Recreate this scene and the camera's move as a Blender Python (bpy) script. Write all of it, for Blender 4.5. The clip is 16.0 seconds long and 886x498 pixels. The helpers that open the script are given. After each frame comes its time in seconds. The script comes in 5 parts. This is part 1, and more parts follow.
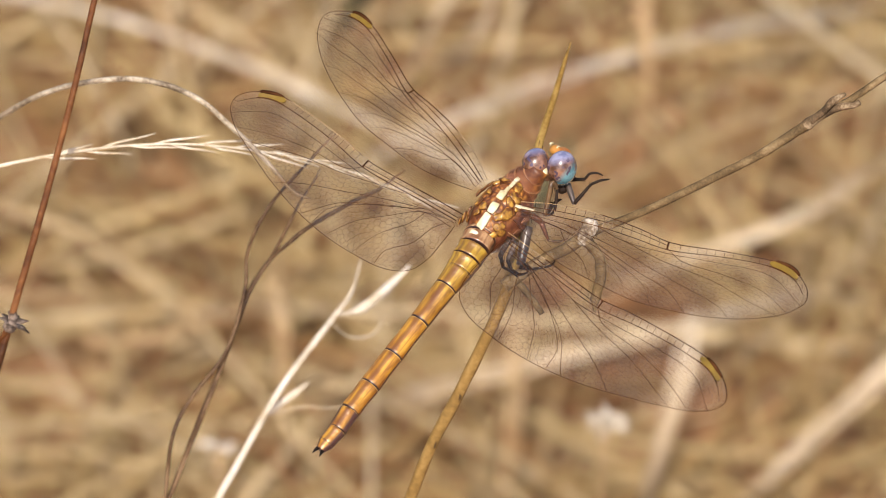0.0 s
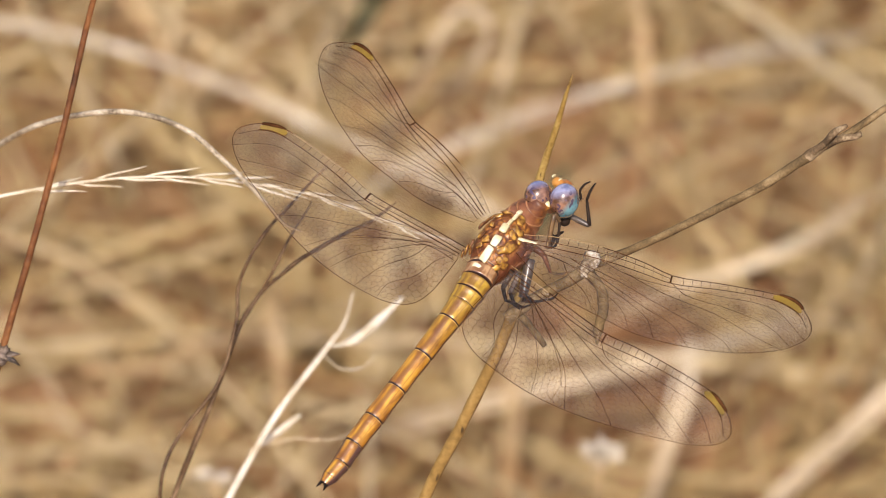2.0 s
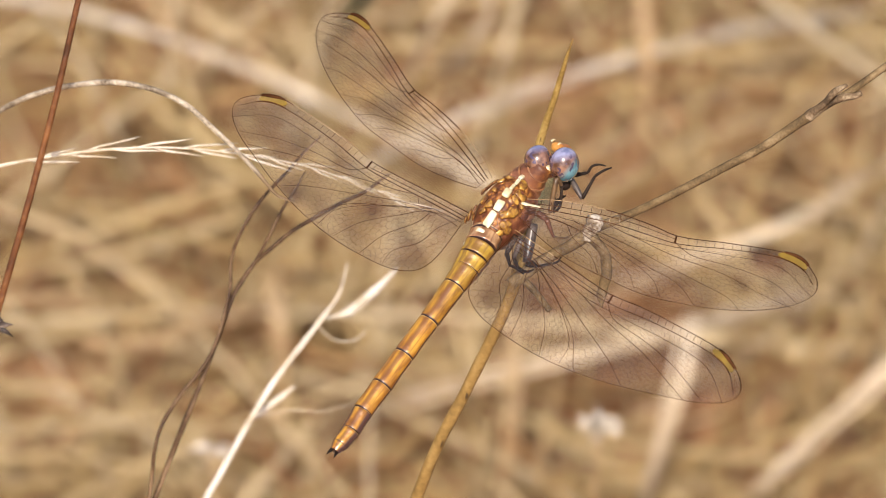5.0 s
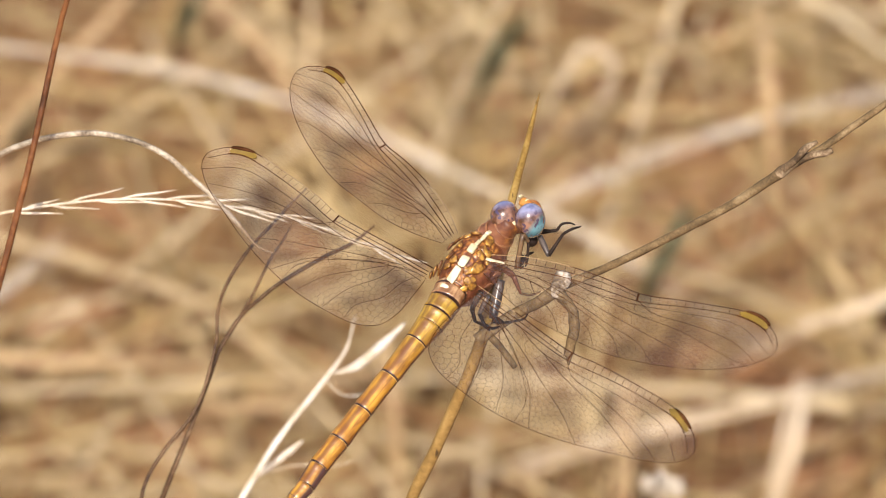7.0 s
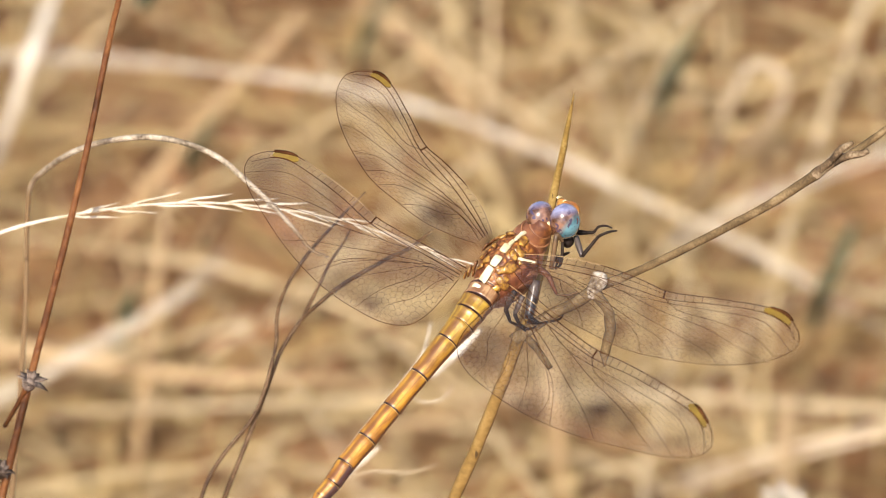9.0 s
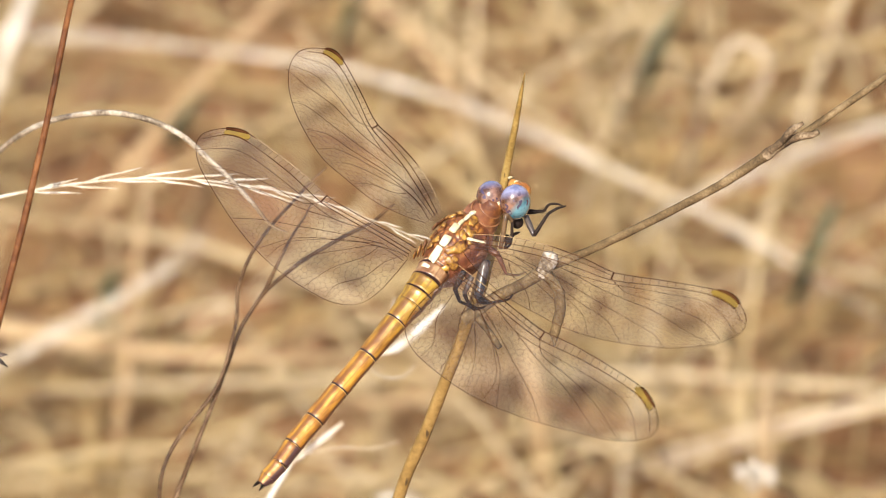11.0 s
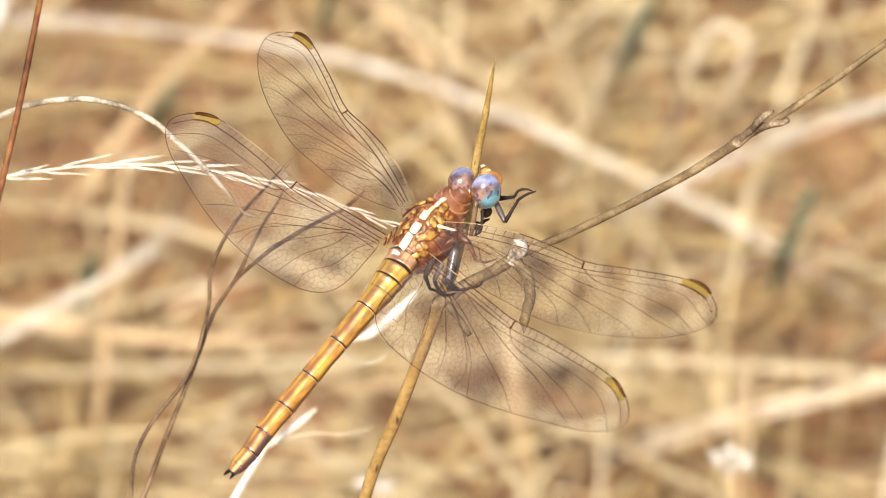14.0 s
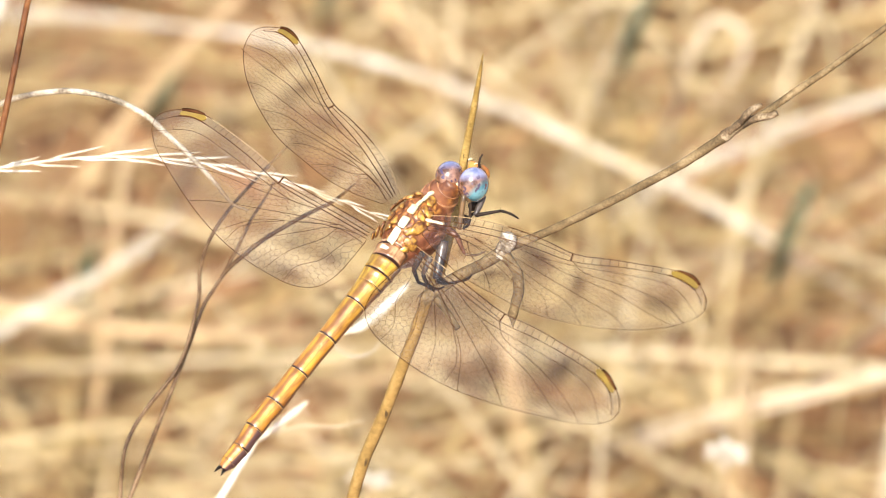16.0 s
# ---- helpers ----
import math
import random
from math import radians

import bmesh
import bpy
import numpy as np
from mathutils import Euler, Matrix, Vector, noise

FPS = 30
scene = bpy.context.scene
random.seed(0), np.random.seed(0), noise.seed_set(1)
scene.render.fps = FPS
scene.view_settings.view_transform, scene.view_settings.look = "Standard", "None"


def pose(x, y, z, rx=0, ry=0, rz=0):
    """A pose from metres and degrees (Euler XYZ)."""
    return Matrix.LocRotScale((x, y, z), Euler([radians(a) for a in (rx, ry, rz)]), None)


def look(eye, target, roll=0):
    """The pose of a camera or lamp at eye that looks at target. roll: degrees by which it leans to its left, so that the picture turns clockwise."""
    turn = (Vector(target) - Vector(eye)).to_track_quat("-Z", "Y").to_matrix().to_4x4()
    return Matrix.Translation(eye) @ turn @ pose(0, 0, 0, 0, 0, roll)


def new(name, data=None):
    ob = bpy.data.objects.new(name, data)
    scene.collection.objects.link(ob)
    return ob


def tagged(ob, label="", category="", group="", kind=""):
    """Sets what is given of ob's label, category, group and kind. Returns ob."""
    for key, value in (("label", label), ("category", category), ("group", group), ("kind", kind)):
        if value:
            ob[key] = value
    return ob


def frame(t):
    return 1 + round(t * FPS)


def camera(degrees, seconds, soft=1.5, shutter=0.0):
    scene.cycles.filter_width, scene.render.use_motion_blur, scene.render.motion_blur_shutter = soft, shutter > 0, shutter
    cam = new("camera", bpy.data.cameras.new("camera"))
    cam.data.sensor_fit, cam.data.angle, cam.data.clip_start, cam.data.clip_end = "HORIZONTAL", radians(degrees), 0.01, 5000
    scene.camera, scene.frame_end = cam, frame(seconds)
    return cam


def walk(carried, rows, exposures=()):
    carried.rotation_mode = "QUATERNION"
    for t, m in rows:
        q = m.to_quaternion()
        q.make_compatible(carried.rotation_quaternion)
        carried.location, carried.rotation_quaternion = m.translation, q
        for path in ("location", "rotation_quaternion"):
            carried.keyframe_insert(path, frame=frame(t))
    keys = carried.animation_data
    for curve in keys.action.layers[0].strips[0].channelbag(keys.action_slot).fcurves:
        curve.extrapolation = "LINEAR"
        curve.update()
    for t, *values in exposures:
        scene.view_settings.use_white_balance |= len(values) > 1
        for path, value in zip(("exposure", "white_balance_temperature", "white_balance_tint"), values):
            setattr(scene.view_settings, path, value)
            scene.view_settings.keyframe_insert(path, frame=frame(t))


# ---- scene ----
# Subject space: u to the right, v up the view, w towards the lens, in millimetres, with its origin at the dragonfly.
TILT = radians(40)
LENS_TO_SUBJECT = 765
FRAME = Matrix(((1, 0, 0, 0), (0, math.sin(TILT), -math.cos(TILT), 0), (0, math.cos(TILT), math.sin(TILT), 0.321), (0, 0, 0, 1)))


def world(u, v, w):
    return FRAME @ Vector((u * 0.001, v * 0.001, w * 0.001))


cam = camera(8, 16.0, soft=0.85)
cam.data.dof.use_dof = True
cam.data.dof.focus_distance = 0.77
cam.data.dof.aperture_fstop = 34
# seconds, the lens's shift across and up, the aimed point, all in subject space, and the roll
PATH = [
    (0, -106.65, 9.82, -8.32, -2.80, 6.19), (0.5, -109.54, 10.59, -8.60, -0.96, 6.34), (1, -105.49, 10.20, -7.03, 0.61, 6.18),
    (1.5, -106.84, 11.17, -7.64, 1.71, 6.22), (2, -104.15, 11.55, -7.16, 1.23, 6.09), (2.5, -107.03, 10.40, -8.05, -0.14, 6.22),
    (3, -108.57, 10.20, -9.01, -0.55, 6.25), (5.5, -94.14, 10.01, -3.48, -2.59, 5.72), (6, -82.78, 8.47, -1.71, -2.87, 5.12),
    (6.5, -69.88, 7.89, -2.87, 0.07, 4.22), (7, -50.63, 5.20, -2.52, 3.75, 3.02), (7.5, -45.05, 4.24, -7.51, 6.96, 2.35),
    (8, -28.68, 2.31, -9.48, 7.23, 1.20), (8.5, -15.21, 0.39, -9.35, 5.32, 0.37), (9, -9.63, 0.39, -7.91, 4.03, 0.11),
    (11.5, -1.35, -0.58, -2.46, 0.82, -0.07), (12, -1.16, -0.19, 0.48, 0.41, 0.10), (12.5, -0.19, 0.96, 0.75, -0.48, 0.06),
    (13, 0.58, 0.19, 0.68, -1.36, 0.01), (13.5, 0.77, 1.16, 0.68, -0.96, -0.01), (14, 0.96, 0.19, 0.68, -0.61, -0.02),
    (14.5, 0.00, 0.00, 0.00, 0.00, 0.00), (15, 2.70, 0.19, 0.96, 0.00, -0.11), (15.5, 3.47, 0.00, 1.71, -1.02, -0.11),
    (16, 4.24, -0.39, 2.05, -1.57, -0.14),
]
walk(cam, [(t, look(world(a, b, LENS_TO_SUBJECT), world(c, d, 0), roll)) for t, a, b, c, d, roll in PATH],
     exposures=[(0, 0.35, 6500, 13), (3, 0.38, 6500, 13.5), (5.5, 0.44, 6480, 14), (9, 0.64, 6400, 10.5), (11.5, 0.74, 6300, 9.2), (12.5, 0.81, 6220, 7.7), (13.5, 0.91, 6170, 7), (14, 0.97, 6140, 6.6), (14.5, 1.04, 6110, 6.3), (15.2, 1.12, 6070, 6), (16, 1.16, 6070, 6)])

# ---- light ----
SUN = Vector((-0.17, -0.60, 0.78)).normalized()
sun = new("sun", bpy.data.lights.new("sun", "SUN"))
sun.data.energy, sun.data.angle, sun.data.color = 3.6, radians(0.55), (1.0, 0.93, 0.82)
sun.matrix_world = look(SUN * 3, (0, 0, 0))
sky = bpy.data.worlds.new("sky")
scene.world = sky
sky.use_nodes = True
sky_tex = sky.node_tree.nodes.new("ShaderNodeTexSky")
sky_tex.sky_type, sky_tex.sun_disc = "NISHITA", False
sky_tex.air_density, sky_tex.dust_density, sky_tex.ozone_density = 0.8, 4.0, 0.6
sky_tex.sun_elevation = math.asin(SUN.z)
sky_tex.sun_rotation = math.atan2(SUN.x, SUN.y)
sky.node_tree.links.new(sky_tex.outputs[0], sky.node_tree.nodes["Background"].inputs[0])
sky.node_tree.nodes["Background"].inputs[1].default_value = 0.15


# ---- materials ----
def material(name, rough=0.6):
    m = bpy.data.materials.new(name)
    m.use_nodes = True
    bsdf = m.node_tree.nodes["Principled BSDF"]
    bsdf.inputs["Roughness"].default_value = rough
    return m, m.node_tree.nodes, m.node_tree.links, bsdf


def ramp(nodes, links, source, stops):
    r = nodes.new("ShaderNodeValToRGB")
    while len(r.color_ramp.elements) < len(stops):
        r.color_ramp.elements.new(0.5)
    for e, (p, c) in zip(r.color_ramp.elements, stops):
        e.position, e.color = p, (*c, 1)
    links.new(source, r.inputs[0])
    return r.outputs[0]


def noise_at(nodes, links, scale, detail=4, stretch=None, coord="Object"):
    tc = nodes.new("ShaderNodeTexCoord")
    n = nodes.new("ShaderNodeTexNoise")
    n.inputs["Scale"].default_value, n.inputs["Detail"].default_value = scale, detail
    if stretch:
        mp = nodes.new("ShaderNodeMapping")
        mp.inputs["Scale"].default_value = stretch
        links.new(tc.outputs[coord], mp.inputs[0])
        links.new(mp.outputs[0], n.inputs["Vector"])
    else:
        links.new(tc.outputs[coord], n.inputs["Vector"])
    return n.outputs["Fac"]


def mixed(nodes, links, fac, a, b, mode="MIX"):
    m = nodes.new("ShaderNodeMix")
    m.data_type, m.blend_type = "RGBA", mode
    for k, v in ((0, fac), (6, a), (7, b)):
        if isinstance(v, (int, float)):
            m.inputs[k].default_value = v
        elif isinstance(v, tuple):
            m.inputs[k].default_value = (*v, 1)
        else:
            links.new(v, m.inputs[k])
    return m.outputs[2]


def bumped(nodes, links, bsdf, height, strength, distance):
    b = nodes.new("ShaderNodeBump")
    b.inputs["Strength"].default_value, b.inputs["Distance"].default_value = strength, distance
    links.new(height, b.inputs["Height"])
    links.new(b.outputs[0], bsdf.inputs["Normal"])


def plant_material(name, tones, fine=900, rough=0.65, through_light=0.0, island=False, spots=None, contrast=1.0, ends=None):
    """Dry stalk or blade: tones from dark to light, streaks and blotches, an optional share of light that passes."""
    m, nodes, links, bsdf = material(name, rough)
    broad = noise_at(nodes, links, fine * 0.12, 3)
    grain = noise_at(nodes, links, fine, 5)
    add = nodes.new("ShaderNodeMath")
    add.operation = "MULTIPLY_ADD"
    links.new(grain, add.inputs[0])
    add.inputs[1].default_value = 0.55
    links.new(broad, add.inputs[2])
    sub = nodes.new("ShaderNodeMath")
    sub.operation = "SUBTRACT"
    links.new(add.outputs[0], sub.inputs[0])
    sub.inputs[1].default_value = 0.28
    fac = sub.outputs[0]
    if island:
        geo = nodes.new("ShaderNodeNewGeometry")
        mx = nodes.new("ShaderNodeMath")
        mx.operation = "MULTIPLY_ADD"
        links.new(geo.outputs["Random Per Island"], mx.inputs[0])
        mx.inputs[1].default_value = 0.9
        half = nodes.new("ShaderNodeMath")
        half.operation = "MULTIPLY_ADD"
        links.new(fac, half.inputs[0])
        half.inputs[1].default_value, half.inputs[2].default_value = 0.5, -0.2
        links.new(half.outputs[0], mx.inputs[2])
        fac = mx.outputs[0]
    n = len(tones)
    col = ramp(nodes, links, fac, [(0.5 + 0.7 * contrast * (i / (n - 1) - 0.5), c) for i, c in enumerate(tones)])
    if spots:
        sp = ramp(nodes, links, noise_at(nodes, links, fine * 0.45, 2, (1, 1, 0.35)), [(0.66, (0, 0, 0)), (0.71, (0.85, 0.85, 0.85))])
        col = mixed(nodes, links, sp, col, spots)
    if ends:
        way = nodes.new("ShaderNodeAttribute")
        way.attribute_name = "along"
        col = mixed(nodes, links, ramp(nodes, links, way.outputs["Fac"], ends[1]), col, ends[0])
    links.new(col, bsdf.inputs["Base Color"])
    bsdf.inputs["Specular IOR Level"].default_value = 0.2
    bumped(nodes, links, bsdf, grain, 0.7, 0.0004 if fine < 1000 else 0.00012)
    if through_light:
        tr = nodes.new("ShaderNodeBsdfTranslucent")
        links.new(col, tr.inputs[0])
        mx = nodes.new("ShaderNodeMixShader")
        mx.inputs[0].default_value = through_light
        links.new(bsdf.outputs[0], mx.inputs[1])
        links.new(tr.outputs[0], mx.inputs[2])
        links.new(mx.outputs[0], nodes["Material Output"].inputs[0])
    return m


def chitin(name, dark, light, rough=0.28, coat=0.5, fine=1400, metal=0.0, spec=0.4):
    m, nodes, links, bsdf = material(name, rough)
    broad = noise_at(nodes, links, fine * 0.25, 3)
    links.new(ramp(nodes, links, broad, [(0.35, dark), (0.65, light)]), bsdf.inputs["Base Color"])
    bsdf.inputs["Coat Weight"].default_value = coat
    bsdf.inputs["Coat Roughness"].default_value = 0.2
    bsdf.inputs["Metallic"].default_value = metal
    bsdf.inputs["Specular IOR Level"].default_value = spec
    bumped(nodes, links, bsdf, noise_at(nodes, links, fine, 4), 0.35, 0.0001)
    return m


def soil_material():
    m, nodes, links, bsdf = material("soil", 0.95)
    col = ramp(nodes, links, noise_at(nodes, links, 22, 8),
               [(0.3, (0.20, 0.092, 0.038)), (0.5, (0.30, 0.155, 0.068)), (0.7, (0.42, 0.235, 0.112))])
    links.new(col, bsdf.inputs["Base Color"])
    bumped(nodes, links, bsdf, noise_at(nodes, links, 260, 6), 0.8, 0.004)
    return m


def abdomen_material(name="abdomen_shell", dusk=0.0, tones=((0.19, 0.070, 0.003), (0.35, 0.150, 0.009), (0.49, 0.255, 0.02)), yellow=0.75):
    """Amber shell: a dark ring at the rear edge, a pale one before it, a dark keel line and dusky flanks."""
    m, nodes, links, bsdf = material(name, 0.4)
    along, around = nodes.new("ShaderNodeAttribute"), nodes.new("ShaderNodeAttribute")
    along.attribute_name, around.attribute_name = "along", "around"
    blotch = noise_at(nodes, links, 1300, 5, (1, 0.22, 1))
    base = ramp(nodes, links, blotch, [(0.32, tones[0]), (0.5, tones[1]), (0.66, tones[2])])
    # olive-yellow near the chest, more orange towards the rear
    place, axes, far = nodes.new("ShaderNodeTexCoord"), nodes.new("ShaderNodeSeparateXYZ"), nodes.new("ShaderNodeMath")
    links.new(place.outputs["Object"], axes.inputs[0])
    far.operation = "MULTIPLY"
    far.inputs[1].default_value = -25
    links.new(axes.outputs[1], far.inputs[0])
    if yellow:
        base = mixed(nodes, links, ramp(nodes, links, far.outputs[0], [(0.24, (yellow, yellow, yellow)), (0.5, (0, 0, 0))]), base,
                     ramp(nodes, links, blotch, [(0.32, (0.15, 0.078, 0.005)), (0.66, (0.42, 0.28, 0.028))]))
    flank = ramp(nodes, links, around.outputs["Fac"], [(0.15, (0, 0, 0)), (0.24, (0.75, 0.75, 0.75)), (0.32, (1, 1, 1))])
    keel = ramp(nodes, links, around.outputs["Fac"], [(0.0, (0.75, 0.75, 0.75)), (0.03, (0.6, 0.6, 0.6)), (0.05, (0, 0, 0))])
    ring = ramp(nodes, links, along.outputs["Fac"], [(0.0, (1, 1, 1)), (0.03, (0, 0, 0)), (0.88, (0, 0, 0)), (0.93, (1, 1, 1))])
    pale = ramp(nodes, links, along.outputs["Fac"], [(0.03, (0.85, 0.85, 0.85)), (0.09, (0.7, 0.7, 0.7)), (0.14, (0, 0, 0))])
    col = mixed(nodes, links, flank, base, (0.13, 0.03, 0.004))
    stripe = ramp(nodes, links, around.outputs["Fac"], [(0.085, (0, 0, 0)), (0.1, (0.45, 0.45, 0.45)), (0.115, (0, 0, 0))])
    col = mixed(nodes, links, stripe, col, (0.12, 0.04, 0.012))
    line = ramp(nodes, links, around.outputs["Fac"], [(0.205, (0, 0, 0)), (0.225, (0.85, 0.85, 0.85)), (0.245, (0.85, 0.85, 0.85)), (0.265, (0, 0, 0))])
    col = mixed(nodes, links, line, col, (0.05, 0.018, 0.012))
    if dusk:
        patch = ramp(nodes, links, around.outputs["Fac"], [(0.10, (0, 0, 0)), (0.14, (dusk, dusk, dusk))])
        col = mixed(nodes, links, patch, col, (0.035, 0.014, 0.022))
    col = mixed(nodes, links, pale, col, (0.70, 0.46, 0.15))
    col = mixed(nodes, links, keel, col, (0.12, 0.04, 0.012))
    col = mixed(nodes, links, ring, col, (0.03, 0.011, 0.008))
    links.new(col, bsdf.inputs["Base Color"])
    bsdf.inputs["Metallic"].default_value = 0.08
    bsdf.inputs["Coat Weight"].default_value = 0.6
    bsdf.inputs["Coat Roughness"].default_value = 0.18
    bumped(nodes, links, bsdf, noise_at(nodes, links, 2600, 4), 0.6, 0.00012)
    return m


def eye_material(name, cap_from, turquoise, coat):
    """Compound eye: lavender above, turquoise below the front with dark freckles, brown behind."""
    m, nodes, links, bsdf = material(name, 0.25)
    tc = nodes.new("ShaderNodeTexCoord")
    centre = nodes.new("ShaderNodeVectorMath")
    centre.operation = "SUBTRACT"
    links.new(tc.outputs["Generated"], centre.inputs[0])
    centre.inputs[1].default_value = (0.5, 0.5, 0.5)

    def along(way):
        dot = nodes.new("ShaderNodeVectorMath")
        dot.operation = "DOT_PRODUCT"
        links.new(centre.outputs[0], dot.inputs[0])
        dot.inputs[1].default_value = way
        shift = nodes.new("ShaderNodeMath")
        links.new(dot.outputs["Value"], shift.inputs[0])
        shift.inputs[1].default_value = 0.5
        return shift.outputs[0]

    high, down = along((-0.43, 0.67, 0.60)), along((0.82, -0.18, -0.54))
    crown = ramp(nodes, links, noise_at(nodes, links, 900, 2), [(0.4, (0.13, 0.14, 0.25)), (0.6, (0.26, 0.26, 0.38))])
    brown = ramp(nodes, links, noise_at(nodes, links, 700, 3), [(0.4, (0.07, 0.028, 0.014)), (0.62, (0.25, 0.13, 0.085))])
    blue = ramp(nodes, links, noise_at(nodes, links, 800, 2), [(0.4, (0.04, 0.14, 0.18)), (0.62, (0.11, 0.27, 0.32))])
    low = mixed(nodes, links, ramp(nodes, links, down, [(turquoise - 0.14, (0, 0, 0)), (turquoise + 0.04, (1, 1, 1))]), brown, blue)
    cap = ramp(nodes, links, high, [(cap_from - 0.1, (0, 0, 0)), (cap_from + 0.12, (1, 1, 1))])
    col = mixed(nodes, links, cap, low, crown)
    fre = ramp(nodes, links, noise_at(nodes, links, 1250, 1), [(0.58, (0, 0, 0)), (0.64, (0.9, 0.9, 0.9))])
    above = ramp(nodes, links, high, [(cap_from - 0.04, (0, 0, 0)), (cap_from + 0.1, (1, 1, 1))])
    col = mixed(nodes, links, mixed(nodes, links, above, fre, (0, 0, 0)), col, (0.05, 0.035, 0.07))
    links.new(col, bsdf.inputs["Base Color"])
    bsdf.inputs["Coat Weight"].default_value = coat
    bsdf.inputs["Coat Roughness"].default_value = 0.06
    return m


def membrane_material():
    m, nodes, links, bsdf = material("wing_membrane", 0.12)
    out = nodes["Material Output"]
    clear = nodes.new("ShaderNodeBsdfTransparent")
    clear.inputs[0].default_value = (0.996, 0.993, 0.988, 1)
    gloss = nodes.new("ShaderNodeBsdfGlossy")
    gloss.inputs["Roughness"].default_value = 0.4
    gloss.inputs["Color"].default_value = (0.95, 0.88, 0.82, 1)
    mx = nodes.new("ShaderNodeMixShader")
    mx.inputs[0].default_value = 0.045
    links.new(clear.outputs[0], mx.inputs[1])
    links.new(gloss.outputs[0], mx.inputs[2])
    links.new(mx.outputs[0], out.inputs[0])
    return m


M_SOIL = soil_material()
M_STRAW = plant_material("straw", [(0.36, 0.19, 0.08), (0.535, 0.365, 0.15), (0.66, 0.505, 0.237), (0.80, 0.655, 0.375)], 500, 0.7, 0.45, island=True)
M_LONG = plant_material("long_stalk", [(0.51, 0.37, 0.185), (0.67, 0.525, 0.30), (0.81, 0.69, 0.455)], 400, 0.7, 0.35, island=True)
M_PALE = plant_material("pale_stalk", [(0.50, 0.38, 0.23), (0.64, 0.52, 0.36), (0.76, 0.66, 0.50)], 400, 0.6, 0.15)
M_TAN = plant_material("tan_blade", [(0.44, 0.28, 0.14), (0.55, 0.38, 0.20), (0.64, 0.48, 0.29)], 300, 0.6, 0.2)
M_SILVER = plant_material("silvery_stalk", [(0.07, 0.046, 0.025), (0.32, 0.26, 0.185), (0.56, 0.49, 0.38)], 2600, 0.5, contrast=0.6,
                          ends=((0.17, 0.105, 0.05), [(0.33, (1, 1, 1)), (0.42, (0, 0, 0)), (0.82, (0, 0, 0)), (0.90, (0.85, 0.85, 0.85))]))
M_WHITE = plant_material("bleached_grass", [(0.46, 0.36, 0.23), (0.66, 0.58, 0.45), (0.84, 0.78, 0.68)], 1800, 0.5, 0.15, contrast=0.7)
M_RED = plant_material("red_stem", [(0.045, 0.016, 0.005), (0.105, 0.038, 0.012), (0.19, 0.078, 0.025)], 900, 0.5, contrast=0.6)
M_BROWN = plant_material("brown_stem", [(0.024, 0.011, 0.005), (0.076, 0.041, 0.018), (0.165, 0.10, 0.05)], 1400, 0.55, contrast=0.6)
M_BARK = plant_material("grey_bark", [(0.045, 0.028, 0.012), (0.128, 0.083, 0.037), (0.25, 0.175, 0.09)], 3600, 0.8, contrast=0.8)
M_GOLD = plant_material("golden_stem", [(0.09, 0.05, 0.014), (0.25, 0.15, 0.045), (0.38, 0.25, 0.095)], 1300, 0.55, spots=(0.03, 0.016, 0.008), contrast=0.95)
M_SPIKE = plant_material("straw_gold_spike", [(0.10, 0.058, 0.015), (0.25, 0.155, 0.04), (0.38, 0.26, 0.085)], 2600, 0.5, spots=(0.05, 0.03, 0.012), contrast=0.7)
M_KNOT = plant_material("weathered_knot", [(0.045, 0.028, 0.014), (0.13, 0.085, 0.045), (0.30, 0.225, 0.14)], 3200, 0.8, contrast=0.55)
M_KNOB = plant_material("bleached_knot", [(0.06, 0.038, 0.022), (0.22, 0.165, 0.105), (0.54, 0.48, 0.39)], 2800, 0.8, contrast=0.5)
M_BUD = plant_material("dry_bud", [(0.02, 0.013, 0.009), (0.085, 0.057, 0.04), (0.26, 0.20, 0.16)], 1500, 0.8, contrast=0.6)
M_LEAF = plant_material("green_leaf", [(0.03, 0.045, 0.025), (0.06, 0.08, 0.045), (0.11, 0.12, 0.065)], 500, 0.6)
M_ABDOMEN = abdomen_material()
M_TAIL = abdomen_material("tail_shell", 0.9)
M_WAIST = abdomen_material("waist_shell", 0.0, ((0.16, 0.06, 0.022), (0.30, 0.15, 0.06), (0.52, 0.34, 0.17)), 0.0)
M_EYE = eye_material("compound_eye", 0.64, 0.73, 1.0)
M_EYE_FAR = eye_material("far_compound_eye", 0.80, 1.3, 1.0)
M_MEMBRANE = membrane_material()
M_SOCKET = chitin("socket_shell", (0.10, 0.032, 0.005), (0.46, 0.25, 0.035), 0.32, 0.6, 5200)
M_CREAM = chitin("cream_plate", (0.44, 0.36, 0.19), (0.68, 0.62, 0.42), 0.3, 0.8, 2500)


